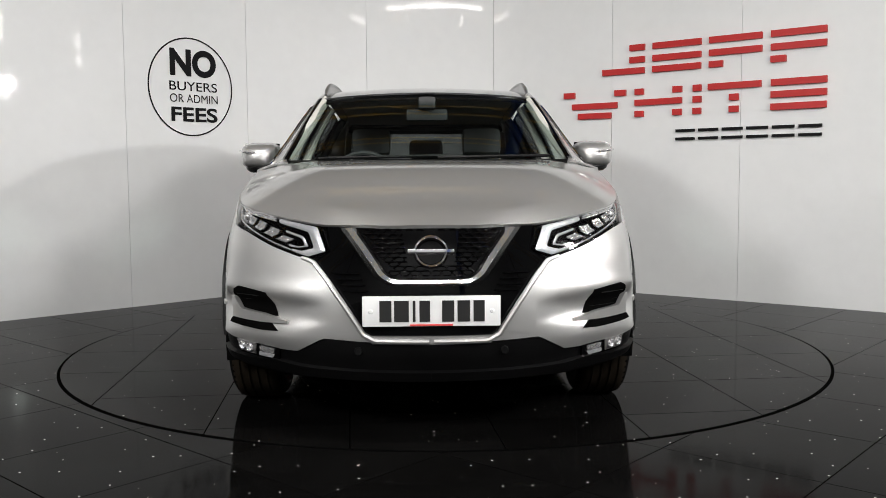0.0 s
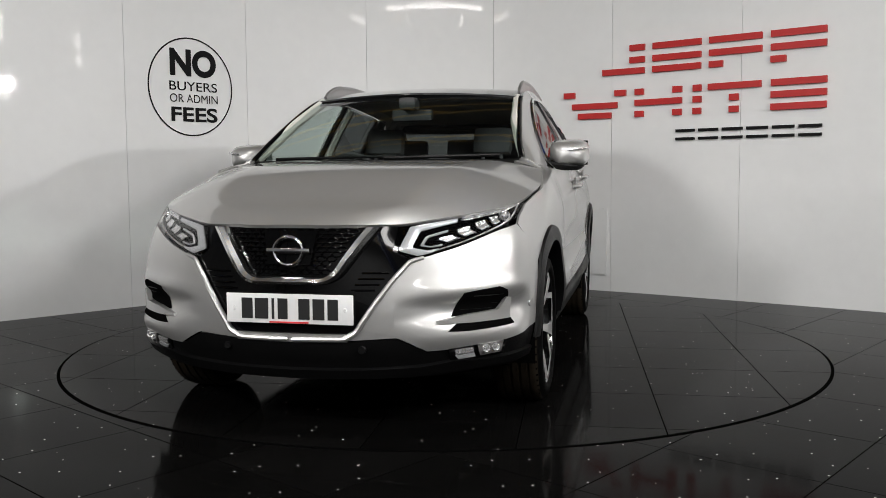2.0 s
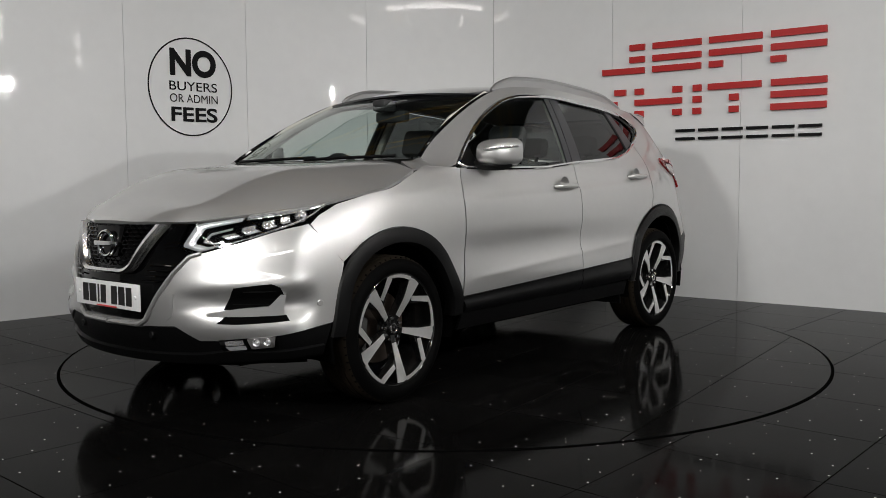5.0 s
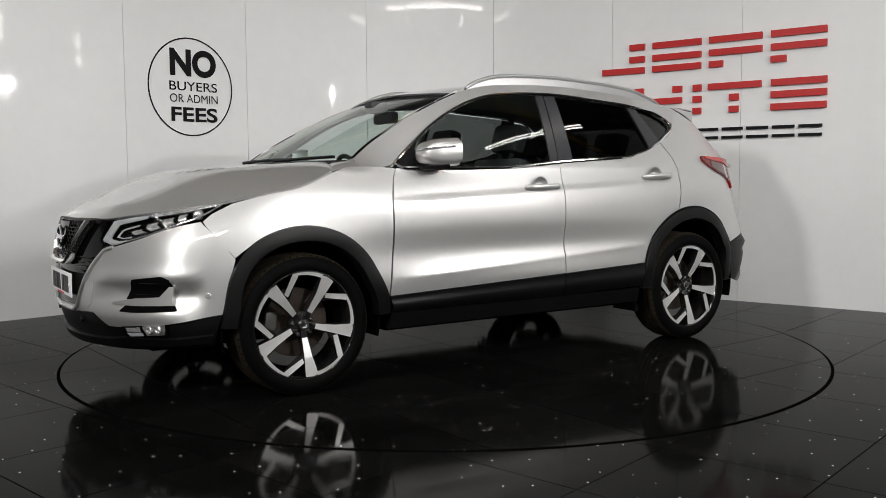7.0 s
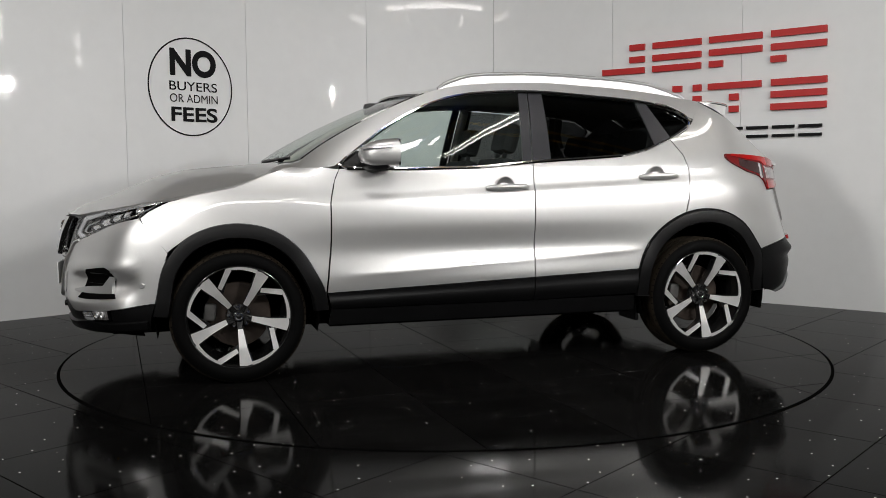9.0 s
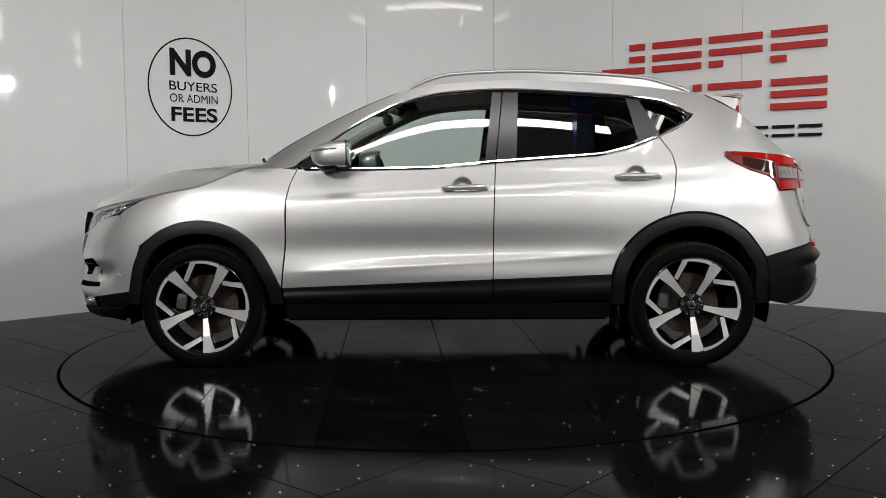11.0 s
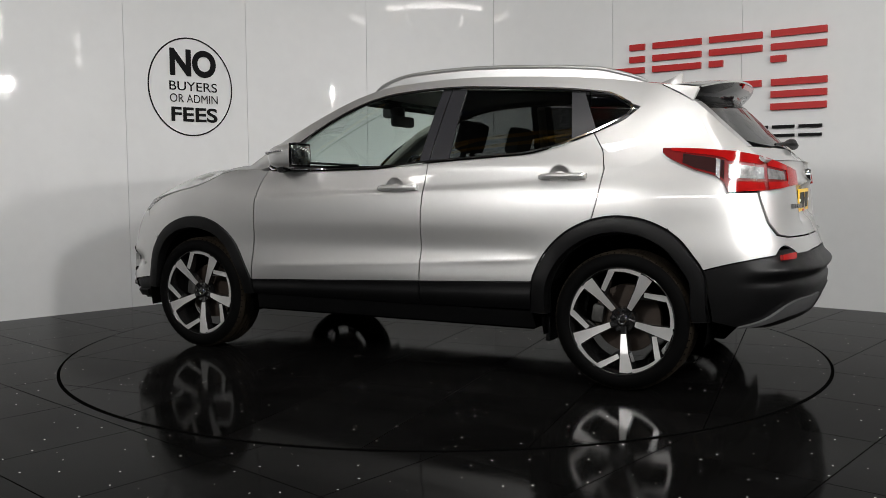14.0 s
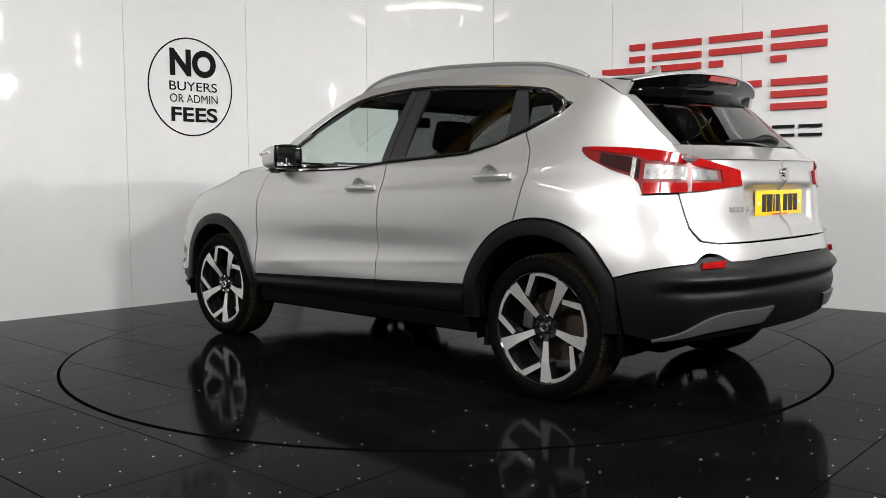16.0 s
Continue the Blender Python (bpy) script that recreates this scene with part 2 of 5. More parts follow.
def hall():
    bm = bmesh.new()
    box(bm, -13, -16, -0.3, 13, 9, -0.02)
    tagged(part("floor_slab", bm, GROUT, smooth=False), "dark floor slab below the tiles", "floor", kind="structure")
    for name, b in (("wall_south", (-13, -16.2, 0, 13, -16, 7)), ("wall_north", (-13, 9, 0, 13, 9.2, 7)), ("wall_west", (-13.2, -16, 0, -13, 9, 7)), ("wall_east", (13, -16, 0, 13.2, 9, 7))):
        bm = bmesh.new()
        box(bm, *b)
        tagged(part(name, bm, HALL_GREY, smooth=False), "grey sheeted hall wall", "wall", kind="structure")
    bm = bmesh.new()
    box(bm, -13.2, -16.2, 7, 13.2, 9.2, 7.2)
    tagged(part("ceiling", bm, ROOF_GREY, smooth=False), "grey sheeted hall roof", "ceiling", kind="structure")


display_wall()
hall()


# ---- the car: its body as one smooth surface that the panels are cut from ----
CAR_OX, CAR_OY = -0.0235, -0.1053
LEVELS = (0.22, 0.36, 0.50, 0.66, 0.80, 0.95, 1.08)
STATIONS = [
    [(2.17, 0), (2.15, .26), (2.05, .54), (1.88, .74), (1.76, .82), (1.55, .87), (1.32, .88), (.86, .86), (.3, .86), (-.25, .86), (-.9, .86), (-1.32, .88), (-1.6, .86), (-1.85, .75), (-1.95, .5), (-2.0, 0)],
    [(2.23, 0), (2.205, .26), (2.12, .54), (1.945, .78), (1.79, .865), (1.55, .90), (1.32, .91), (.86, .905), (.3, .905), (-.25, .905), (-.9, .905), (-1.32, .915), (-1.6, .89), (-1.93, .78), (-2.07, .5), (-2.12, 0)],
    [(2.24, 0), (2.215, .26), (2.128, .54), (1.955, .777), (1.785, .868), (1.55, .91), (1.32, .925), (.86, .928), (.3, .936), (-.25, .938), (-.9, .93), (-1.32, .93), (-1.6, .905), (-1.95, .80), (-2.115, .5), (-2.165, 0)],
    [(2.235, 0), (2.205, .26), (2.10, .53), (1.94, .775), (1.79, .86), (1.55, .905), (1.32, .925), (.86, .918), (.3, .914), (-.25, .914), (-.9, .919), (-1.32, .93), (-1.6, .905), (-1.93, .80), (-2.09, .5), (-2.14, 0)],
    [(2.215, 0), (2.18, .26), (2.06, .52), (1.90, .755), (1.77, .84), (1.55, .89), (1.32, .91), (.86, .925), (.3, .929), (-.25, .929), (-.9, .924), (-1.32, .92), (-1.6, .89), (-1.89, .785), (-2.05, .5), (-2.085, 0)],
    [(2.17, 0), (2.13, .26), (1.99, .5), (1.80, .715), (1.69, .80), (1.52, .855), (1.32, .885), (.86, .905), (.3, .912), (-.25, .912), (-.9, .908), (-1.32, .905), (-1.6, .87), (-1.85, .77), (-2.03, .5), (-2.065, 0)],
    [(2.05, 0), (2.0, .26), (1.85, .48), (1.66, .66), (1.58, .74), (1.45, .80), (1.30, .83), (.86, .845), (.3, .865), (-.25, .868), (-.9, .865), (-1.32, .86), (-1.6, .82), (-1.84, .74), (-2.01, .5), (-2.048, 0)],
]
KNOTS = np.arange(16.0)


def tangents(xs, ys):
    d, h = np.diff(ys, axis=0) / np.diff(xs)[:, None], np.diff(xs)[:, None]
    m = np.empty_like(ys)
    m[0], m[-1] = d[0], d[-1]
    m[1:-1] = (d[:-1] * h[1:] + d[1:] * h[:-1]) / (h[1:] + h[:-1])
    return m


GRIDPTS = np.array(STATIONS)
GRIDTAN = np.array([tangents(KNOTS, g) for g in GRIDPTS])
GRIDTAN[:, 0, 0] = 0
GRIDTAN[:, -1, 0] = 0
LV = np.array(LEVELS)


def hermite(xs, ys, m, x):
    i = min(max(int(np.searchsorted(xs, x)) - 1, 0), len(xs) - 2)
    h = xs[i + 1] - xs[i]
    t = (x - xs[i]) / h
    return (2 * t**3 - 3 * t**2 + 1) * ys[i] + (t**3 - 2 * t**2 + t) * h * m[i] + (-2 * t**3 + 3 * t**2) * ys[i + 1] + (t**3 - t**2) * h * m[i + 1]


def lower(s, z):
    """The body below the belt: s runs round the plan from the nose to the tail."""
    rows = np.array([hermite(KNOTS, GRIDPTS[k], GRIDTAN[k], s) for k in range(len(LEVELS))])
    m = tangents(LV, rows)
    x, y = hermite(LV, rows, m, z) if z <= LV[-1] else rows[-1] + m[-1] * (z - LV[-1])
    return float(x), float(y)


ROOF_X = (-1.95, -1.9, -1.77, -1.62, -1.5, -1.3, -1.0, -0.7, -0.4, -0.1, 0.088, 0.248, 0.411, 0.574, 0.74, 0.90, 0.99)
ROOF_Z = (1.10, 1.13, 1.245, 1.385, 1.462, 1.505, 1.542, 1.562, 1.572, 1.562, 1.545, 1.508, 1.447, 1.372, 1.285, 1.19, 1.125)
ROOF_Y = (.70, .69, .665, .64, .615, .60, .605, .61, .615, .62, .625, .632, .648, .668, .692, .72, .745)


def roof_edge(x):
    return curve_at(ROOF_X, ROOF_Y, x), curve_at(ROOF_X, ROOF_Z, x)


SIDE_X = np.linspace(1.7, -1.9, 73)
S_FINE = np.linspace(3.5, 13.5, 401)
S_X = np.array([lower(s, 0.7)[0] for s in S_FINE])


def sx(x, z=0.7):
    """The place round the plan of a point on the flank, by its x."""
    s = float(np.interp(-x, -S_X, S_FINE))
    for _ in range(4):
        e = lower(s, min(z, 1.08))[0] - x
        g = (lower(s + 0.01, min(z, 1.08))[0] - lower(s - 0.01, min(z, 1.08))[0]) / 0.02
        s -= e / g if abs(g) > 0.02 else 0
    return s


def body(x, z):
    """A point of the flank by x and height, from the sill to the roof's edge."""
    if z <= 1.08:
        fade = max(0.0, min(1.0, (1.0 - x) / 0.3, (x + 1.45) / 0.4))
        crease = 0.010 * fade * (1 / (1 + math.exp(max(-40, min(40, (z - (0.925 - 0.045 * (x - 0.85))) / 0.006)))) - 1) * max(0.0, (1.08 - z) / 0.16) ** 0.5 if z > 0.8 else 0.0
        sweep = 0.009 * max(0.0, min(1.0, (0.84 - x) / 0.25, (x + 1.0) / 0.3)) * math.exp(-abs(z - (0.575 - 0.055 * x)) / 0.028)
        return Vector((x, lower(sx(x, z), z)[1] + crease + sweep, z))
    yb = lower(sx(x, 1.08), 1.08)[1]
    yr, zr = roof_edge(x)
    w = (z - 1.08) / max(zr - 1.08, 0.02)
    return Vector((x, yb + (yr - yb) * w + 0.07 * w * (1 - w) * min(1, (zr - 1.08) / 0.4), z))


def wrap(s, z):
    x, y = lower(s, z)
    return Vector((x, y, z))


def nose(y, z):
    """A point of the front by y and height."""
    s = float(np.interp(y, (0, .26, .53, .77), (0, 1, 2, 3)))
    for _ in range(4):
        e = lower(s, z)[1] - y
        s -= e / max((lower(s + 0.01, z)[1] - lower(s - 0.01, z)[1]) / 0.02, 0.02) if s > 0.02 else 0
    return wrap(max(s, 0), z)


def tail(y, z):
    s = float(np.interp(-y, (-.79, -.5, 0), (13, 14, 15)))
    for _ in range(4):
        e = lower(s, z)[1] - y
        s -= e / min((lower(s + 0.01, z)[1] - lower(s - 0.01, z)[1]) / 0.02, -0.02) if s < 14.97 else 0
    return wrap(min(s, 15), z)


def nose_s(y, z):
    p = nose(y, z)
    return float(np.interp(p.y, [lower(s, z)[1] for s in np.linspace(0, 4, 81)], np.linspace(0, 4, 81)))


def tail_s(y, z):
    ss = np.linspace(15, 12, 61)
    return float(np.interp(y, [lower(s, z)[1] for s in ss], ss))


def along(points, n):
    """n + 1 places at even steps along a polyline, as tuples."""
    p = np.array(points, float)
    d = np.concatenate([[0], np.cumsum(np.linalg.norm(np.diff(p, axis=0), axis=1))])
    return np.stack([np.interp(np.linspace(0, d[-1], n + 1), d, p[:, k]) for k in range(p.shape[1])], -1)


def smooth_along(points, n):
    p = np.array(points, float)
    d = np.concatenate([[0], np.cumsum(np.linalg.norm(np.diff(p, axis=0), axis=1))])
    m = tangents(d, p)
    return np.array([hermite(d, p, m, t) for t in np.linspace(0, d[-1], n + 1)])


def coons(bottom, top, left, right, nu, nv):
    """A four-sided patch blended from its edges. left and right run from bottom to top."""
    b, t, l, r = [e if isinstance(e, np.ndarray) and len(e) == k + 1 else along(e, k) for e, k in ((bottom, nu), (top, nu), (left, nv), (right, nv))]
    u, v = np.linspace(0, 1, nu + 1)[None, :, None], np.linspace(0, 1, nv + 1)[:, None, None]
    return (1 - v) * b[None] + v * t[None] + (1 - u) * l[:, None] + u * r[:, None] - ((1 - u) * (1 - v) * b[0] + u * (1 - v) * b[-1] + (1 - u) * v * t[0] + u * v * t[-1])


def shell(bm, pts, out=0.0, depth=0.012, flip=False, mirror=False):
    """A sheet with a folded rim; out moves it along its normal."""
    P = np.array([[tuple(p) for p in row] for row in pts])
    du, dv = np.gradient(P, axis=1), np.gradient(P, axis=0)
    n = np.cross(du, dv)
    n /= np.maximum(np.linalg.norm(n, axis=2, keepdims=True), 1e-9)
    if flip:
        n = -n
    P = P + n * out
    Q = P - n * depth
    if mirror:
        P, Q = P * (1, -1, 1), Q * (1, -1, 1)
    fl = flip != mirror
    vs = grid(bm, P, fl)
    ring = [(0, j) for j in range(P.shape[1])] + [(i, P.shape[1] - 1) for i in range(1, P.shape[0])] + [(P.shape[0] - 1, j) for j in range(P.shape[1] - 2, -1, -1)] + [(i, 0) for i in range(P.shape[0] - 2, 0, -1)]
    top = [vs[i][j] for i, j in ring]
    low = [bm.verts.new(Q[i, j]) for i, j in ring]
    k = len(ring)
    for i in range(k):
        q = (top[i], low[i], low[(i + 1) % k], top[(i + 1) % k])
        bm.faces.new(q[::-1] if fl else q)
    return bm


car = tagged(new("car"), "silver five-door crossover car on a black turntable", "car")


def skin(name, mat, patches, both=True, label="", out=0.0, depth=0.012, parent=None, joined=False):
    """Panels on the body: each patch is rows of points on the left side; made again, mirrored, on the right."""
    made = []
    for mirror in ((False, True) if both and not joined else (False,)):
        bm = bmesh.new()
        for pts in patches:
            shell(bm, pts, out, depth, mirror=mirror)
            if joined:
                shell(bm, pts, out, depth, mirror=True)
        bmesh.ops.recalc_face_normals(bm, faces=bm.faces)
        made.append(part(name, bm, mat, parent or car, label))
    return made


def side_patch(bottom, top, left, right, nu=16, nv=14):
    """left is the forward edge; all in (x, z) on the flank."""
    return [[body(x, z) for x, z in row] for row in coons(bottom, top, left, right, nu, nv)]


def wrap_patch(bottom, top, left, right, nu=16, nv=10):
    """In (s, z) round the body."""
    return [[wrap(s, z) for s, z in row] for row in coons(bottom, top, left, right, nu, nv)]


# edges of the panels, in x and height
A_F = [(0.886, 0.445), (0.94, 0.563), (1.016, 0.68), (1.14, 0.772), (1.313, 0.812), (1.457, 0.794), (1.588, 0.728), (1.672, 0.623), (1.721, 0.435)]
A_R = [(-0.885, 0.50), (-0.90, 0.555), (-0.953, 0.657), (-1.04, 0.746), (-1.169, 0.815), (-1.326, 0.839), (-1.469, 0.812), (-1.584, 0.745), (-1.657, 0.658), (-1.70, 0.595)]
CREST_X = (1.0, 1.08, 1.24, 1.41, 1.58, 1.75, 1.9, 1.96, 2.1, 2.2)
CREST_Z = (1.125, 1.122, 1.115, 1.103, 1.087, 1.042, .976, .948, .898, .852)


HOOD_EDGE = [nose(y, z) for y, z in ((.10, .850), (.20, .850), (.30, .850), (.408, .850), (.52, .866), (.66, .887))] + [body(x, z) for x, z in ((1.80, .909), (1.70, .926), (1.643, .937), (1.57, .952), (1.5, .967), (1.33, 1.0), (1.23, 1.035), (1.15, 1.070))]
HOOD_X = [p.x for p in HOOD_EDGE][::-1]
HOOD_Y = [p.y - 0.004 for p in HOOD_EDGE][::-1]
HOOD_Z = [p.z for p in HOOD_EDGE][::-1]


def hood_z(x, y):
    ye, ze, zc = curve_at(HOOD_X, HOOD_Y, x), curve_at(HOOD_X, HOOD_Z, x), curve_at(CREST_X, CREST_Z, x)
    k = min(abs(y) / max(ye, 0.02), 1.0)
    kr = min((0.35 + (2.2 - x) * 0.19) / max(ye, 0.02), 0.8)
    drop = 0.06 * (k / kr) ** 2 if k < kr else 0.06 + 0.94 * ((k - kr) / (1 - kr)) ** 1.45
    return zc - (zc - ze) * drop


def build_bonnet():
    edge = [(p.x, p.y - 0.004) for p in HOOD_EDGE]
    front = smooth_along([(edge[0][0] + 0.002, 0)] + edge[:9], 60)
    side = smooth_along(edge[8:], 20)
    rear = smooth_along([(1.14, 0), (1.12, .4), (1.09, .65), edge[-1]], 60)
    mid = along([(edge[0][0] + 0.002, 0), (1.14, 0)], 20)
    plan = coons(front, rear, mid, side, 60, 20)
    pts = [[Vector((x, y, hood_z(x, y))) for x, y in row] for row in plan]
    skin("bonnet", PAINT, [pts], joined=True, label="silver bonnet with two soft creases", depth=0.015)


def fender_top(x):
    return curve_at(HOOD_X, HOOD_Z, x) - 0.006


def build_flanks():
    g = 0.003
    # front wings
    edge = [(0.885 + g, .447), (0.858 + g, 0.7), (0.856 + g, .915), (0.83 + g, 1.02), (.80 + g, 1.078)]
    bottom = smooth_along([(1.660, .675), (1.588, .728), (1.457, .794), (1.313, .812), (1.14, .772), (1.016, .68), (.94, .563), (.889, .449)], 22)
    wing_a = side_patch(bottom, smooth_along([(1.645, .925), (1.5, fender_top(1.5)), (1.33, fender_top(1.33)), (1.15, fender_top(1.15)), (1.04, 1.10), (.80 + g, 1.085)], 22), along([(1.660, .675), (1.727, .758), (1.785, .837), (1.74, .874), (1.645, .920)], 14), along(edge, 14), 22, 14)
    corner = [[body(1.15, 1.066), body(1.10, 1.08), body(1.04, 1.09), body(.985, 1.088), body(.90, 1.086)],
              [body(1.15, 1.07) + Vector((0, -.004, 0)), Vector((1.115, .75, 1.098)), Vector((1.08, .70, 1.112)), Vector((1.02, .715, 1.116)), Vector((.95, .725, 1.14))]]
    corner = [[a.lerp(b, w) + Vector((0, 0, 0.008 * math.sin(math.pi * w))) for a, b in zip(*corner)] for w in np.linspace(0, 1, 5)]
    skin("front_wing", PAINT, [wing_a, corner], label="silver front wing")
    # front door and rear door: lower skins up to the glass
    belt_f = [(.80 - g, 1.08), (.4, 1.079), (.05, 1.085), (-.268 + g, 1.112)]
    front_door = side_patch([(.882 - g, .447), (-.25 + g, .491)], belt_f, [(0.882 - g, .447), (0.856 - g, 0.7), (0.854 - g, .915), (0.83 - g, 1.02), (.80 - g, 1.08)], [(-.25 + g, .491), (-.255 + g, .8), (-.262 + g, 1.0), (-.268 + g, 1.112)], 30, 60)
    f = skin("front_door", PAINT, [front_door], label="silver front door")
    arch = smooth_along(A_R[:5], 10)
    rear_bottom = np.vstack([along([(-.25 - g, .491), (-.885, .515)], 16), smooth_along([(-.885, .515), (-0.91, .57), (-0.953, 0.66), (-1.04, 0.75), (-1.178, .822)], 8)[1:]])
    belt_r = smooth_along([(-.268 - g, 1.112), (-.6, 1.135), (-.83, 1.15), (-1.0, 1.19), (-1.15, 1.243)], 24)
    rear_door = side_patch(rear_bottom, belt_r, [(-.25 - g, .491), (-.255 - g, .8), (-.262 - g, 1.0), (-.268 - g, 1.112)], [(-1.178, .822), (-1.205, .92), (-1.226, 1.067), (-1.21, 1.155), (-1.15, 1.243)], 24, 60)
    r = skin("rear_door", PAINT, [rear_door], label="silver rear door")
    # rear quarter with its pillar up to the roof
    low = smooth_along([(-1.184, .822), (-1.326, .839), (-1.469, .812), (-1.535, .785)], 16)
    up = smooth_along([(-1.232, 1.067), (-1.4, 1.09), (-1.52, 1.155)], 16)
    q1 = side_patch(low, up, [(-1.184, .822), (-1.211, .92), (-1.232, 1.067)], [(-1.535, .785), (-1.775, .940), (-1.80, .958), (-1.79, 1.0), (-1.75, 1.035), (-1.655, 1.068), (-1.555, 1.11), (-1.52, 1.155)], 16, 24)
    up2 = smooth_along([(-1.157, 1.243), (-1.30, 1.315), (-1.345, 1.355)], 16)
    q2 = side_patch(up, up2, [(-1.232, 1.067), (-1.216, 1.155), (-1.157, 1.243)], [(-1.52, 1.155), (-1.50, 1.26), (-1.345, 1.355)], 16, 8)
    q3 = side_patch([(-1.52, 1.155), (-1.7, 1.13), (-1.93, 1.105)], [(-1.345, 1.355), (-1.44, 1.48)], [(-1.52, 1.155), (-1.50, 1.26), (-1.345, 1.355)], [(-1.93, 1.105), (-1.9, 1.13), (-1.77, 1.244), (-1.62, 1.384), (-1.44, 1.48)], 10, 12)
    skin("rear_quarter", PAINT, [q1, q2, q3], label="silver rear quarter panel")
    return f, r


DLO_TOP = [(.82, 1.085), (.66, 1.206), (.532, 1.297), (.375, 1.386), (.219, 1.451), (.065, 1.488), (-.088, 1.503), (-.316, 1.512), (-.691, 1.493), (-1.017, 1.468), (-1.19, 1.445)]


def dlo_top(x):
    return curve_at([p[0] for p in DLO_TOP][::-1], [p[1] for p in DLO_TOP][::-1], x)


def build_glasshouse():
    # cant rail and windscreen pillar from the glass to the roof's edge
    xs = np.linspace(.985, -1.44, 60)
    rows = []
    for w in np.linspace(0, 1, 7):
        row = []
        for x in xs:
            zr = roof_edge(x)[1]
            z0 = min(dlo_top(x) + 0.012 if x < .84 else 1.088, zr - 0.012)
            if x < -1.19:
                z0 = min(float(np.interp(x, (-1.44, -1.345, -1.335, -1.30, -1.25, -1.19), (1.478, 1.357, 1.372, 1.403, 1.428, 1.453))), zr - 0.004)
            row.append(body(x, z0 + (zr - z0) * w))
        rows.append(row)
    skin("roof_rail_panel", PAINT, [rows], label="silver roof side and windscreen pillar", depth=0.02)
    # side glass
    top = lambda a, b, n: np.array([(x, dlo_top(x)) for x in np.linspace(a, b, n + 1)])
    fw = side_patch([(.815, 1.09), (.4, 1.084), (.05, 1.09), (-.215, 1.11)], top(.80, -.262, 20), along([(.815, 1.09), (.80, 1.10)], 12), along([(-.215, 1.11), (-.262, 1.511)], 12), 20, 12)
    skin("front_side_window", GLASS, [fw], label="clear front side window", out=-0.012, depth=0.003)
    rw = side_patch(smooth_along([(-.375, 1.125), (-.6, 1.14), (-.83, 1.155), (-1.05, 1.215)], 16), top(-.40, -1.0, 16), along([(-.375, 1.125), (-.40, 1.505)], 12), along([(-1.05, 1.215), (-1.0, 1.468)], 12), 16, 12)
    skin("rear_side_window", PRIVACY, [rw], label="dark tinted rear side window", out=-0.012, depth=0.003)
    qw = side_patch(smooth_along([(-1.16, 1.26), (-1.25, 1.305), (-1.31, 1.345)], 8), along([(-1.065, 1.452), (-1.20, 1.437)], 8), along([(-1.16, 1.26), (-1.065, 1.452)], 8), along([(-1.31, 1.345), (-1.30, 1.385), (-1.20, 1.437)], 8), 8, 8)
    skin("quarter_window", PRIVACY, [qw], label="dark tinted quarter window", out=-0.012, depth=0.003)
    # door pillars in black film
    bp = side_patch([(-.21, 1.11), (-.265, 1.112)], [(-.258, 1.512), (-.31, 1.512)], [(-.21, 1.11), (-.258, 1.512)], [(-.265, 1.112), (-.31, 1.512)], 4, 10)
    bp2 = side_patch([(-.272, 1.113), (-.38, 1.125)], [(-.317, 1.512), (-.40, 1.508)], [(-.272, 1.113), (-.317, 1.512)], [(-.38, 1.125), (-.40, 1.508)], 4, 10)
    cp = side_patch([(-1.045, 1.215), (-1.16, 1.26)], [(-.995, 1.469), (-1.065, 1.457)], [(-1.045, 1.215), (-.995, 1.469)], [(-1.16, 1.26), (-1.065, 1.457)], 4, 10)
    for p in (bp, bp2, cp):
        skin("pillar_cover", PILLAR, [p], label="dark grey door pillar cover", out=-0.004, depth=0.01)
    # bright strip round the side glass
    loop = [(x, dlo_top(x) + 0.004) for x in np.linspace(.80, -1.19, 44)] + [(-1.235, 1.430), (-1.29, 1.402), (-1.322, 1.375), (-1.325, 1.352), (-1.30, 1.325), (-1.15, 1.25), (-1.0, 1.192), (-.83, 1.152), (-.6, 1.137), (-.28, 1.117), (.05, 1.087), (.4, 1.081), (.80, 1.083)]
    for sgn in (1, -1):
        bm = bmesh.new()
        pts = [body(x, z) + Vector((0, 0.006, 0)) for x, z in along(loop, 110)[:-1]]
        tube(bm, [(p.x, sgn * p.y, p.z) for p in pts], 0.0088, 6, closed=True)
        part("window_strip", bm, CHROME, car, "bright strip round the side windows")
    # windscreen
    rows = []
    for w in np.linspace(0, 1, 15):
        x = .975 + (.285 - .975) * w
        y, z = roof_edge(x)
        y -= 0.022
        row = []
        for k in np.linspace(0, 1, 15):
            row.append(Vector((x + (0.15 - 0.05 * w) * (1 - k * k), y * k, z + 0.012 * (1 - k * k) - 0.006)))
        rows.append(row)
    screen = skin("windscreen", GLASS, [rows], joined=True, label="clear windscreen with reflections", depth=0.004)[0]
    # black band round the screen
    for sgn in (1, -1):
        bm = bmesh.new()
        tube(bm, [(r[-1].x, sgn * (r[-1].y + 0.004), r[-1].z) for r in rows], 0.012, 6)
        part("screen_seal", bm, GLOSS_BLACK, car)
    bm = bmesh.new()
    cow = [[Vector((1.155 - .0 - (0.16) * k * k, .76 * k, 1.105 - 0.002 * k)) for k in np.linspace(-1, 1, 25)], [Vector((1.09 - 0.15 * k * k, .75 * k, 1.125)) for k in np.linspace(-1, 1, 25)]]
    grid(bm, cow)
    part("cowl", bm, CLAD, car, "black cowl below the windscreen")
    bm = bmesh.new()
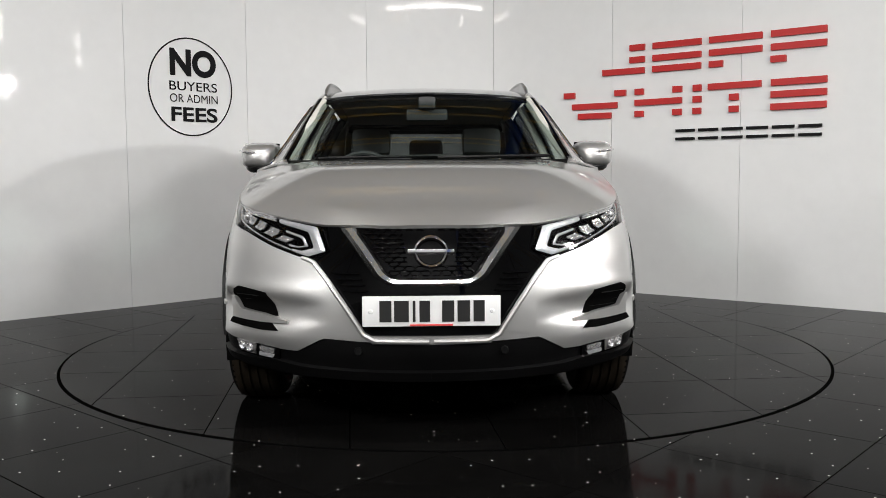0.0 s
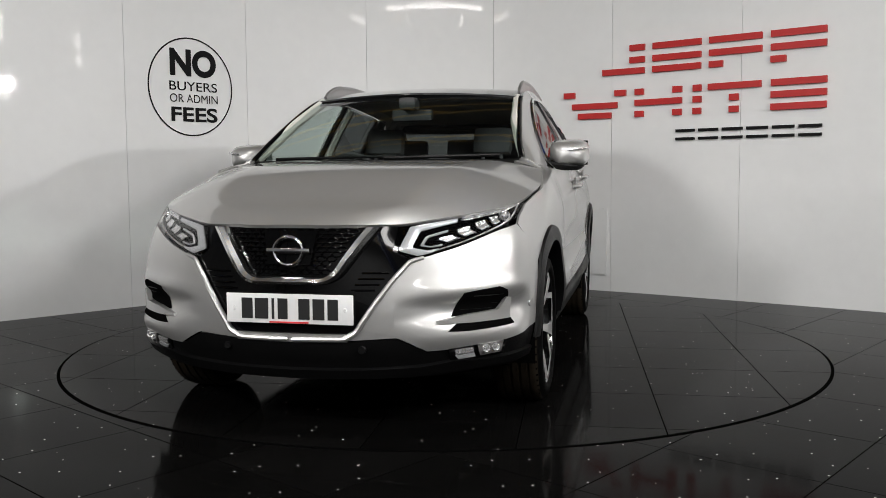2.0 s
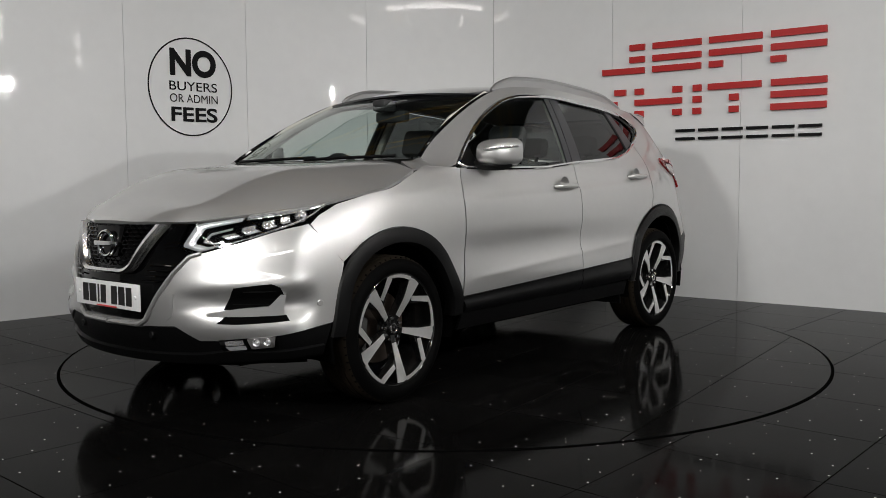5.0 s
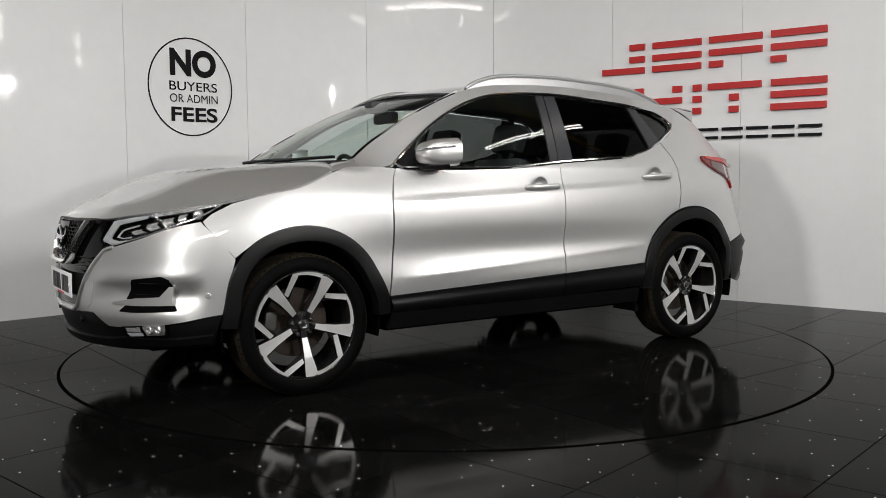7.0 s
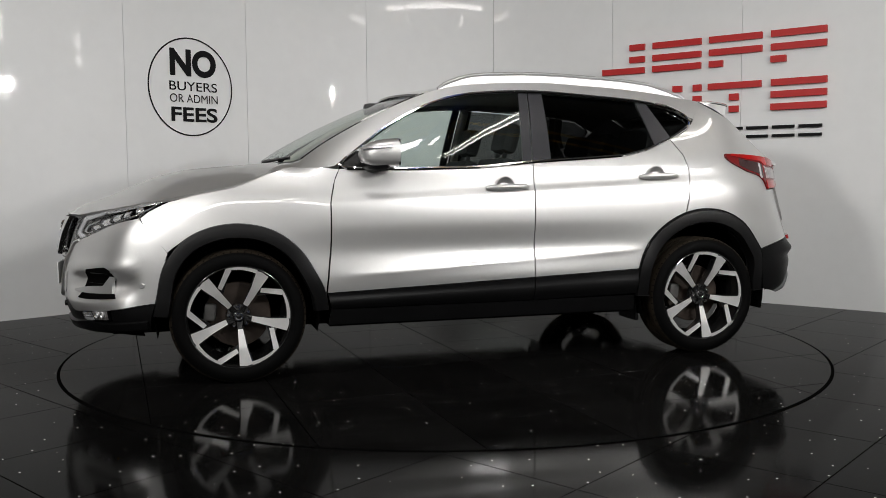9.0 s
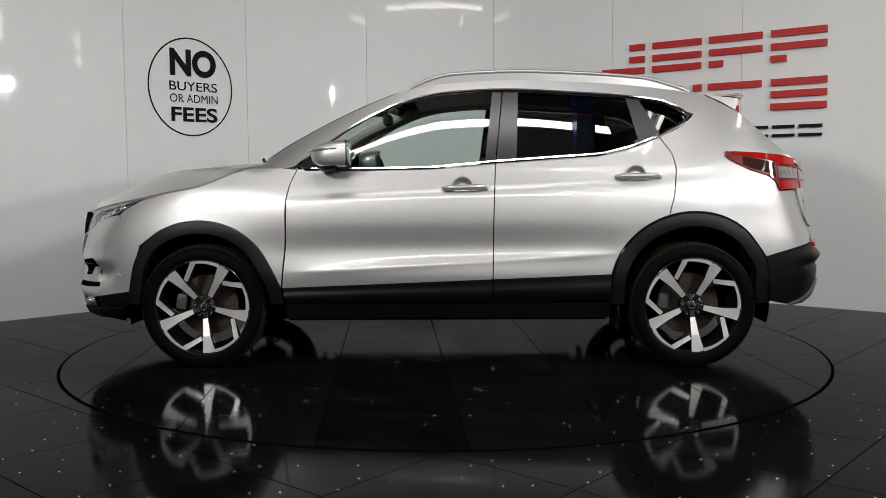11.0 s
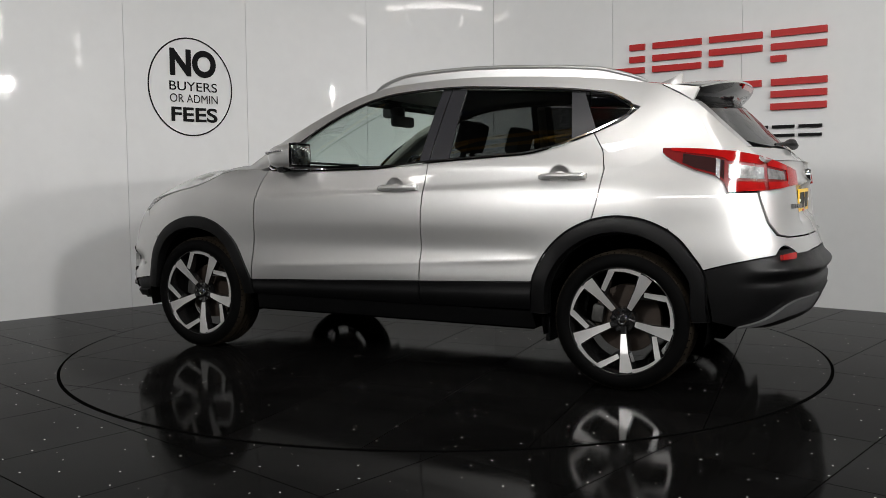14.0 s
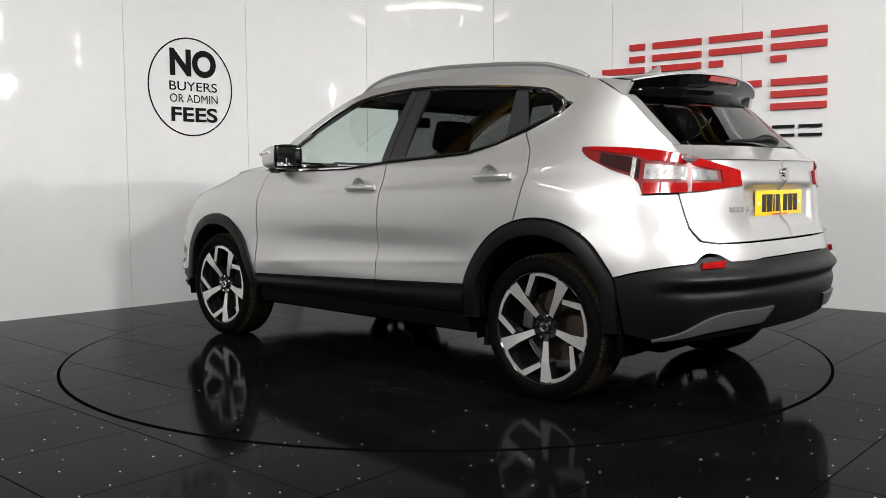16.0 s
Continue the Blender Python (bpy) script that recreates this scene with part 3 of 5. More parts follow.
    hd = [[Vector((rows[-1][j].x + dx, rows[-1][j].y * s, rows[-1][j].z + dz)) for s, j in [(-1, j) for j in range(14, 0, -1)] + [(1, j) for j in range(15)]] for dx, dz in ((0.05, -0.03), (0.0, 0.006), (-0.05, 0.022))]
    grid(bm, hd)
    part("screen_header", bm, GLOSS_BLACK, car)
    # roof
    rows = []
    for x in np.linspace(.29, -1.47, 26):
        y, z = roof_edge(x)
        front = max(0, (x + 0.2) / 0.5)
        rows.append([Vector((x + 0.1 * (1 - k * k) * front ** 2 - 0.06 * (1 - k * k) * max(0, (-x - 0.8) / 0.7), (y + 0.0) * k, z + 0.028 * (1 - k ** 2))) for k in np.linspace(0, 1, 13)])
    skin("roof", ROOF, [rows], joined=True, label="dark glass roof", depth=0.01)


ROOF = material("dark_roof_glass", (0.02, 0.02, 0.022), 0.08, coat=1.0)
PILLAR = material("dark_grey_film", (0.022, 0.022, 0.025), 0.28, vary=0.1)
build_bonnet()
build_flanks()
build_glasshouse()


# ---- the car: bumpers, grille, lamps ----
def NS(y, z):
    return (nose_s(y, z), z)


def SX(x, z):
    return (sx(x, z), z)


def TS(y, z):
    return (tail_s(y, z), z)


def wrapped(bottom, top, left, right, nu, nv, smooth=True):
    f = smooth_along if smooth else along
    return coons(f(bottom, nu), f(top, nu), along(left, nv), along(right, nv), nu, nv)


def on_body(sz, relief=None):
    pts = []
    for row in sz:
        out = []
        for s, z in row:
            p = wrap(s, z)
            if relief:
                d = wrap(s + 0.02, z) - p if s < 14.97 else p - wrap(s - 0.02, z)
                n = Vector((d.y, -d.x, 0)).normalized() * -1
                p = p - n * relief(p.y, z, p.x)
            out.append(p)
        pts.append(out)
    return pts


def scoop(y, z, x):
    """Depth of the channel in the front bumper that runs to the lamp recess."""
    k = min(max((y - 0.36) / 0.28, 0), 1)
    k = k * k * (3 - 2 * k) * (1 if x > 1.86 else max(0, 1 - (1.86 - x) / 0.07))
    return -0.026 * k * math.exp(-((z - 0.515) / 0.042) ** 4) + 0.008 * k * math.exp(-((z - 0.60) / 0.03) ** 2) + 0.010 * k * math.exp(-((z - 0.41) / 0.035) ** 2)


def build_front():
    n = Vector
    # silver skin of the front bumper
    top = [NS(.452, .708), NS(.60, .752), NS(.745, .812), SX(1.790, .840)]
    bottom = [NS(.212, .408), NS(.30, .412), NS(.415, .419), NS(.52, .362), NS(.66, .368), NS(.79, .388), SX(1.725, .425)]
    left = [NS(.212, .408), NS(.272, .46), NS(.335, .555), NS(.395, .64), NS(.452, .708)]
    right = [SX(1.725, .425), SX(1.70, .53), SX(1.672, .625), SX(1.659, .670), SX(1.692, .715), SX(1.724, .757), SX(1.757, .799), SX(1.790, .840)]
    sz = coons(along(bottom, 44), smooth_along(top, 44), along(left, 26), along(right, 26), 44, 26)
    lip = wrapped([NS(0.0, .400), NS(.225, .402)], [NS(0.0, .432), NS(.245, .432)], [NS(0, .400), NS(0, .432)], [NS(.225, .402), NS(.245, .432)], 10, 3)
    skin("front_bumper", PAINT, [on_body(sz, scoop), on_body(lip)], joined=True, label="silver front bumper skin")
    # bright folded edge beside the nose panel
    for sgn in (1, -1):
        bm = bmesh.new()
        edge = [wrap(*q) for q in along([NS(.01, .412), NS(.215, .414), NS(.262, .44)] + left[1:] + [NS(.50, .722)], 40)]
        tube(bm, [(q.x + .002, sgn * q.y, q.z) for q in edge], [.008 + .004 * math.sin(math.pi * i / 40) for i in range(41)], 8)
        part("bumper_edge", bm, PAINT, car, "silver folded edge of the bumper")
    # towing eye cover
    sz = coons(along([NS(.283, .45), NS(.36, .432), NS(.40, .46)], 8), along([NS(.333, .556), NS(.405, .553)], 8), along([NS(.283, .45), NS(.333, .556)], 8), along([NS(.40, .46), NS(.405, .553)], 8), 8, 8)
    skin("towing_eye_cover", PAINT, [on_body(sz)], both=False, out=0.0025, depth=0.006)
    # black lower bumper and its lip
    topb = [NS(0, .402), NS(.212, .402), NS(.30, .406), NS(.415, .413), NS(.52, .356), NS(.66, .362), NS(.79, .382), SX(1.725, .42)]
    sz = coons(along([NS(0, .245), NS(.3, .245), NS(.55, .25), NS(.75, .26), SX(1.75, .28)], 36), along(topb, 36), along([NS(0, .245), NS(0, .402)], 10), along([SX(1.75, .28), SX(1.725, .42)], 10), 36, 10)
    skin("lower_bumper", CLAD, [on_body(sz)], joined=True, label="black lower front bumper", out=-0.006)
    sz = coons(along([NS(0, .255), NS(.3, .258), NS(.52, .268), NS(.72, .285), SX(1.76, .30)], 30), along([NS(0, .292), NS(.3, .295), NS(.5, .305), NS(.62, .325), NS(.72, .318), SX(1.76, .335)], 30), along([NS(0, .255), NS(0, .292)], 3), along([SX(1.76, .30), SX(1.76, .335)], 3), 30, 3)
    skin("bumper_lip", CLAD, [on_body(sz)], joined=True, label="black front bumper lip", out=0.012, depth=0.03)
    # gloss black nose panel behind the grille, plate and chrome
    sz = wrapped([NS(0, .424), NS(.1, .424), NS(.226, .424)], [NS(0, .846), NS(.2, .846), NS(.405, .846)], [NS(0, .424), NS(0, .846)], [NS(.226, .424), NS(.275, .46), NS(.338, .555), NS(.45, .71), NS(.392, .752), NS(.405, .846)], 22, 30)
    skin("nose_panel", GLOSS_BLACK, [on_body(sz)], joined=True, label="gloss black nose panel", out=-0.012)
    # honeycomb grille
    for sgn in (1, -1):
        bm = bmesh.new()
        r = 0.021
        for i in range(13):
            for j in range(-1, 13):
                y = 0.02 + j * r * 1.95 + (i % 2) * r * 0.97
                z = .672 + i * r * 0.82
                lim = .155 + (z - .655) / .19 * .135 - 0.02
                if z > .838 or y > lim or y < 0.0 or (y < .10 and .69 < z < .82):
                    continue
                hexa = [nose(max(y + 1.0 * r * math.cos(a), 0), z + 0.5 * r * math.sin(a)) + Vector((0.002, 0, 0)) for a in [k * math.pi / 3 for k in range(6)]]
                tube(bm, [(p.x, sgn * p.y, p.z) for p in hexa], 0.0028, 4, closed=True)
        part("grille_mesh", bm, GLOSS_BLACK, car, "gloss black honeycomb grille")
    # chrome V
    out = [(.352, .842), (.30, .775), (.245, .70), (.20, .647), (.16, .628), (.08, .625), (0, .625)]
    inn = [(.288, .842), (.245, .785), (.20, .72), (.172, .677), (.145, .658), (.08, .653), (0, .652)]
    a, b = smooth_along(out, 36), smooth_along(inn, 36)
    rows = []
    for w, o in ((0, 0.0), (0.12, 0.024), (0.45, 0.032), (0.85, 0.022), (1.0, -0.006)):
        rows.append([nose(max(p[0] * (1 - w) + q[0] * w, 0), p[1] * (1 - w) + q[1] * w) + Vector((o, 0, 0)) for p, q in zip(a, b)])
    bm = bmesh.new()
    grid(bm, rows)
    grid(bm, [[Vector((p.x, -p.y, p.z)) for p in r] for r in rows], True)
    bmesh.ops.recalc_face_normals(bm, faces=bm.faces)
    part("grille_chrome", bm, BRIGHT, car, "chrome V-shaped grille surround")
    # badge: plate, ring and bar
    bm = bmesh.new()
    pl = coons([(-.085, .70), (.085, .70)], [(-.108, .828), (.108, .828)], [(-.085, .70), (-.108, .828)], [(.085, .70), (.108, .828)], 8, 6)
    shell(bm, [[Vector((nose(abs(y), z).x, y, z)) for y, z in row] for row in pl], 0.006, 0.012)
    bmesh.ops.recalc_face_normals(bm, faces=bm.faces)
    badge = part("badge", bm, GLOSS_BLACK, car, "gloss black badge plate")
    bm = bmesh.new()
    tube(bm, [(2.238, .058 * math.cos(a), .752 + .054 * math.sin(a)) for a in np.linspace(0, 2 * math.pi, 33)[:-1]], 0.0085, 8, closed=True)
    part("badge_ring", bm, CHROME, badge, "chrome badge ring")
    bm = bmesh.new()
    box(bm, 2.232, -.088, .742, 2.246, .088, .764, bevel=0.004)
    part("badge_bar", bm, CHROME, badge, "chrome badge bar")
    # side slots beside the chrome
    for sgn in (1, -1):
        for k in range(4):
            z = .668 - k * .022
            y0 = .225 + (z - .62) * .55
            y1 = .315 + (z - .58) * 0.75
            bm = bmesh.new()
            tube(bm, [(lambda p: (p.x + 0.002, sgn * p.y, p.z))(nose(y, z)) for y in np.linspace(y0 + 0.03, y1, 6)], 0.004, 6)
            part("nose_slat", bm, GLOSS_BLACK, car)
    # headlamps
    for sgn in (1, -1):
        lamp_top = [NS(.408, .846), NS(.52, .862), NS(.66, .883), SX(1.80, .905), SX(1.65, .930)]
        lamp_low = [NS(.448, .714), NS(.60, .757), NS(.745, .817), SX(1.74, .880), SX(1.65, .926)]
        sz = coons(smooth_along(lamp_low, 30), smooth_along(lamp_top, 30), along([NS(.448, .714), NS(.388, .752), NS(.408, .846)], 10), along([SX(1.65, .926), SX(1.65, .930)], 10), 30, 10)
        back = on_body(sz)
        bm = bmesh.new()
        shell(bm, back, -0.035, 0.01, mirror=sgn < 0)
        bmesh.ops.recalc_face_normals(bm, faces=bm.faces)
        head = part("headlamp", bm, GLOSS_BLACK, car, "headlamp with a black inside and white light guides")
        bm = bmesh.new()
        shell(bm, back, -0.002, 0.03, mirror=sgn < 0)
        bmesh.ops.recalc_face_normals(bm, faces=bm.faces)
        part("lens", bm, LENS, head, "clear headlamp lens")
        g = np.array([[tuple(p) for p in r] for r in back])

        def spot(u, v, inset):
            i, j = v * 10, u * 30
            i0, j0 = min(int(i), 9), min(int(j), 29)
            p = Vector(g[i0, j0] * (1 - (i - i0)) * (1 - (j - j0)) + g[i0 + 1, j0] * (i - i0) * (1 - (j - j0)) + g[i0, j0 + 1] * (1 - (i - i0)) * (j - j0) + g[i0 + 1, j0 + 1] * (i - i0) * (j - j0))
            c = Vector((1.6, 0.45, p.z))
            p = p + (c - p).normalized() * inset
            return (p.x, sgn * p.y, p.z)

        def sheet(name, mat, outer, inner, inset, label="", n=24):
            """A thin band between two lines on the lamp's face."""
            o, i = along(outer, n), along(inner, n)
            rows = [[Vector(spot(*(p * (1 - w) + q * w), inset - 0.005 * math.sin(math.pi * w))) for p, q in zip(o, i)] for w in (0, .25, .5, .75, 1)]
            bm = bmesh.new()
            shell(bm, rows, 0.0, 0.006, flip=sgn < 0)
            bmesh.ops.recalc_face_normals(bm, faces=bm.faces)
            part(name, bm, mat, head, label)

        sheet("daytime_lamp", LAMP_BAR, [(.30, .96), (.05, .96), (.012, .5), (.05, .04), (.13, .04)], [(.30, .87), (.11, .84), (.078, .5), (.115, .20), (.17, .16)], .014, "white arrow-shaped daytime lamp")
        sheet("lower_trim", LAMP_WHITE, [(.14, .04), (.45, .04), (.72, .07), (.86, .20), (.95, .6)], [(.18, .13), (.45, .12), (.70, .17), (.82, .30), (.91, .65)], .016, "bright lower trim of the lamp")
        sheet("upper_trim", LAMP_WHITE, [(.32, .96), (.6, .95), (.9, .9)], [(.32, .91), (.6, .90), (.88, .84)], .016)
        sheet("inner_guide", LAMP_BAR, [(.26, .76), (.145, .74), (.11, .5), (.14, .28), (.20, .24)], [(.26, .71), (.16, .69), (.13, .5), (.155, .33), (.20, .29)], .020)
        for u, hi in ((.235, .62), (.33, .72), (.43, .76), (.53, .78)):
            sheet("reflector_cell", LAMP_WHITE, [(u, .30), (u + .065, .30)], [(u - .02, hi), (u + .045, hi)], .024, "bright reflector cell", 4)
        for u, v, r in ((.70, .50, .020),):
            bm = bmesh.new()
            lathe(bm, [(r * 1.25, -.01), (r * 1.25, .006), (r * 1.02, .010), (r * .98, .002), (r * .9, .004), (r * .6, .016), (0.001, .021)], 24)
            o = part("projector", bm, LAMP_WHITE, head, "round projector lens")
            o.matrix_local = Matrix.Translation(spot(u, v, .034)) @ Vector((0.86, sgn * 0.5, 0)).to_track_quat("Y", "Z").to_matrix().to_4x4()
    # lamp recess, blade and fog lamps at the corners
    for sgn in (1, -1):
        def cover(name, mat, bottom, top, left, right, out, depth, label, relief=scoop, nu=16, nv=6):
            bm = bmesh.new()
            shell(bm, on_body(coons(along(bottom, nu), along(top, nu), along(left, nv), along(right, nv), nu, nv), relief), out, depth, mirror=sgn < 0)
            bmesh.ops.recalc_face_normals(bm, faces=bm.faces)
            return part(name, bm, mat, car, label)

        cover("lamp_recess", MATT_BLACK, [(2.27, .490), (3.14, .500)], [(2.42, .583), (2.70, .594), (2.96, .601), (3.12, .586)], [(2.27, .490), (2.42, .583)], [(3.14, .500), (3.22, .545), (3.12, .586)], 0.0035, 0.01, "black recess in the bumper")
        cover("lower_slot", MATT_BLACK, [(2.20, .437), (2.45, .434), (3.30, .448)], [(2.32, .466), (3.24, .470)], [(2.20, .437), (2.32, .466)], [(3.30, .448), (3.24, .470)], 0.0035, 0.01, "black slot below the bumper blade")
        cover("bumper_blade", PAINT, [(2.06, .468), (2.5, .466), (3.20, .472)], [(2.06, .478), (2.5, .500), (3.20, .514)], [(2.06, .468), (2.06, .478)], [(3.20, .472), (3.20, .514)], 0.004, 0.03, "silver blade across the bumper recess", None, 18, 3)
        cover("blade_tip", PAINT, [(2.93, .509), (3.20, .512)], [(3.13, .556), (3.24, .553)], [(2.93, .509), (3.13, .556)], [(3.20, .512), (3.24, .553)], 0.005, 0.02, "upturned tip of the bumper blade", None, 6, 5)
        for k in range(4):
            z = .515 + k * .018
            bm = bmesh.new()
            tube(bm, [(lambda q: (q.x, sgn * q.y, q.z))(on_body([[(q, z)]], scoop)[0][0]) for q in np.linspace(2.40 + k * .05, 3.05, 8)], .004, 5)
            part("recess_mesh", bm, CLAD, car)
        cover("fog_lamp_bezel", GLOSS_BLACK, [(2.22, .315), (3.02, .332)], [(2.20, .368), (3.06, .392)], [(2.22, .315), (2.20, .368)], [(3.02, .332), (3.06, .392)], 0.004, 0.02, "gloss black fog lamp bezel", None)
        cover("fog_lamp", LENS_CLEAR, [(2.62, .334), (2.96, .342)], [(2.58, .376), (3.00, .386)], [(2.62, .334), (2.58, .376)], [(2.96, .342), (3.00, .386)], 0.009, 0.02, "clear fog lamp in the lower bumper", None)
        for q in (2.71, 2.87):
            bm = bmesh.new()
            lathe(bm, [(.017, -.004), (.017, .004), (.014, .006), (.010, .001), (.006, .003), (.001, .007)], 18)
            c = wrap(q, .359 + (q - 2.71) * .02)
            part("fog_bulb", bm, LAMP_WHITE, car, "round bright fog lamp bowl").matrix_local = Matrix.Translation((c.x + .010, sgn * (c.y + .004), c.z)) @ Vector((0.9, sgn * 0.43, 0)).to_track_quat("Y", "Z").to_matrix().to_4x4()
        cover("running_lamp", LAMP_BAR, [(2.32, .326), (2.55, .332)], [(2.28, .340), (2.54, .346)], [(2.32, .326), (2.28, .340)], [(2.55, .332), (2.54, .346)], 0.009, 0.02, "slim clear lamp beside the fog lamp", None)
        cover("running_lamp", LAMP_WHITE, [(2.29, .345), (2.53, .351)], [(2.28, .364), (2.52, .370)], [(2.29, .345), (2.28, .364)], [(2.53, .351), (2.52, .370)], 0.008, 0.02, "slim clear lamp beside the fog lamp", None)
        bm = bmesh.new()
        lathe(bm, [(.001, .004), (.013, .004), (.016, 0), (.016, -.01)], 20)
        o = part("parking_sensor", bm, CLAD, car)
        o.matrix_local = pose(2.205, sgn * .279, .372, 0, 0, -90)
        bm = bmesh.new()
        lathe(bm, [(.001, .002), (.011, .002), (.013, 0), (.013, -.01)], 20)
        o = part("parking_sensor", bm, PAINT, car)
        o.matrix_local = pose(1.783, sgn * .873, .512, 0, 0, -25 * sgn + (0 if sgn > 0 else 180))
    # front number plate
    plate("front_plate", PLATE_W, 2.238, 0, .53, 90)


def plate(name, mat, x, y, z, turn, tilt=0):
    bm = bmesh.new()
    box(bm, -.26, -.006, -.0575, .26, .0, .0575, bevel=0.003)
    p = part(name, bm, mat, car, "number plate with black bars")
    p.matrix_local = pose(x, y, z, 0, 0, turn) @ pose(0, 0, 0, tilt, 0, 0)
    for k, (x0, x1) in enumerate(((-.195, -.15), (-.14, -.085), (-.07, -.06), (-.045, -.005), (.04, .085), (.098, .145), (.158, .20))):
        bm = bmesh.new()
        box(bm, x0, -.0085, -.04, x1, -.006, .04)
        part("bar", bm, INK, p, smooth=False)
    bm = bmesh.new()
    box(bm, -.08, -.0085, -.0555, .08, -.006, -.0495)
    part("bar", bm, RED_INK, p, smooth=False)
    for sx_ in (-.228, .228):
        bm = bmesh.new()
        lathe(bm, [(.001, -.011), (.006, -.011), (.009, -.006)], 14)
        part("screw_cap", bm, PLATE_W, p).matrix_local = pose(sx_, 0, 0)


def build_cladding():
    for curve, cx, nm in ((A_F, 1.323, "front_arch"), (A_R + [(-1.72, .42), (-1.73, .36)], -1.323, "rear_arch")):
        outer = smooth_along(curve if nm == "front_arch" else [(-.878, .36), (-.878, .42)] + curve, 48)
        if nm == "front_arch":
            outer = smooth_along([(.872, .36)] + curve + [(1.735, .36)], 48)
        rows = []
        for w, o in ((0, 0.0), (0.05, 0.012), (0.5, 0.017), (0.93, 0.012), (1.0, -0.002), (1.0, -0.05)):
            row = []
            for x, z in outer:
                d = math.hypot(x - cx, z - .338)
                k = 1 - w * 0.075 / d
                p = body(cx + (x - cx) * k, .338 + (z - .338) * k)
                row.append(p + Vector((0, o, 0)))
            rows.append(row)
        skin(nm, CLAD, [rows], label="black wheel arch trim", depth=0.01)
        for sgn in (1, -1):
            bm = bmesh.new()
            prof = []
            for i in range(25):
                t = math.pi * (-0.08 + 1.16 * i / 24)
                prof.append((cx + .405 * math.cos(t), .345 + .405 * math.sin(t)))
            grid(bm, [[Vector((x, sgn * y, z)) for x, z in prof] for y in (.35, .6, .885)])
            bm.faces.new([bm.verts.new((x, sgn * .35, z)) for x, z in prof])
            part("wheel_well", bm, MATT_BLACK, car, "black wheel well liner")
    for nm, b, t, l, r in (
        ("front_door_trim", [(.86, .365), (-.247, .365)], [(.878, .442), (-.247, .486)], [(.86, .365), (.878, .442)], [(-.247, .365), (-.247, .486)]),
        ("rear_door_trim", [(-.253, .365), (-.872, .375)], [(-.253, .486), (-.88, .510)], [(-.253, .365), (-.253, .486)], [(-.872, .375), (-.88, .510)]),
        ("sill", [(.87, .275), (-.88, .275)], [(.86, .36), (-.872, .36)], [(.87, .275), (.86, .36)], [(-.88, .275), (-.872, .36)]),
    ):
        pts = side_patch(b, t, l, r, 14, 8)
        for i, row in enumerate(pts):
            w = i / (len(pts) - 1)
            for p in row:
                p.y += 0.012 * math.sin(math.pi * min(1, w * 1.3)) if nm != "sill" else -0.01
        skin(nm, CLAD, [pts], label="black lower door trim" if nm != "sill" else "black sill", out=0.004)


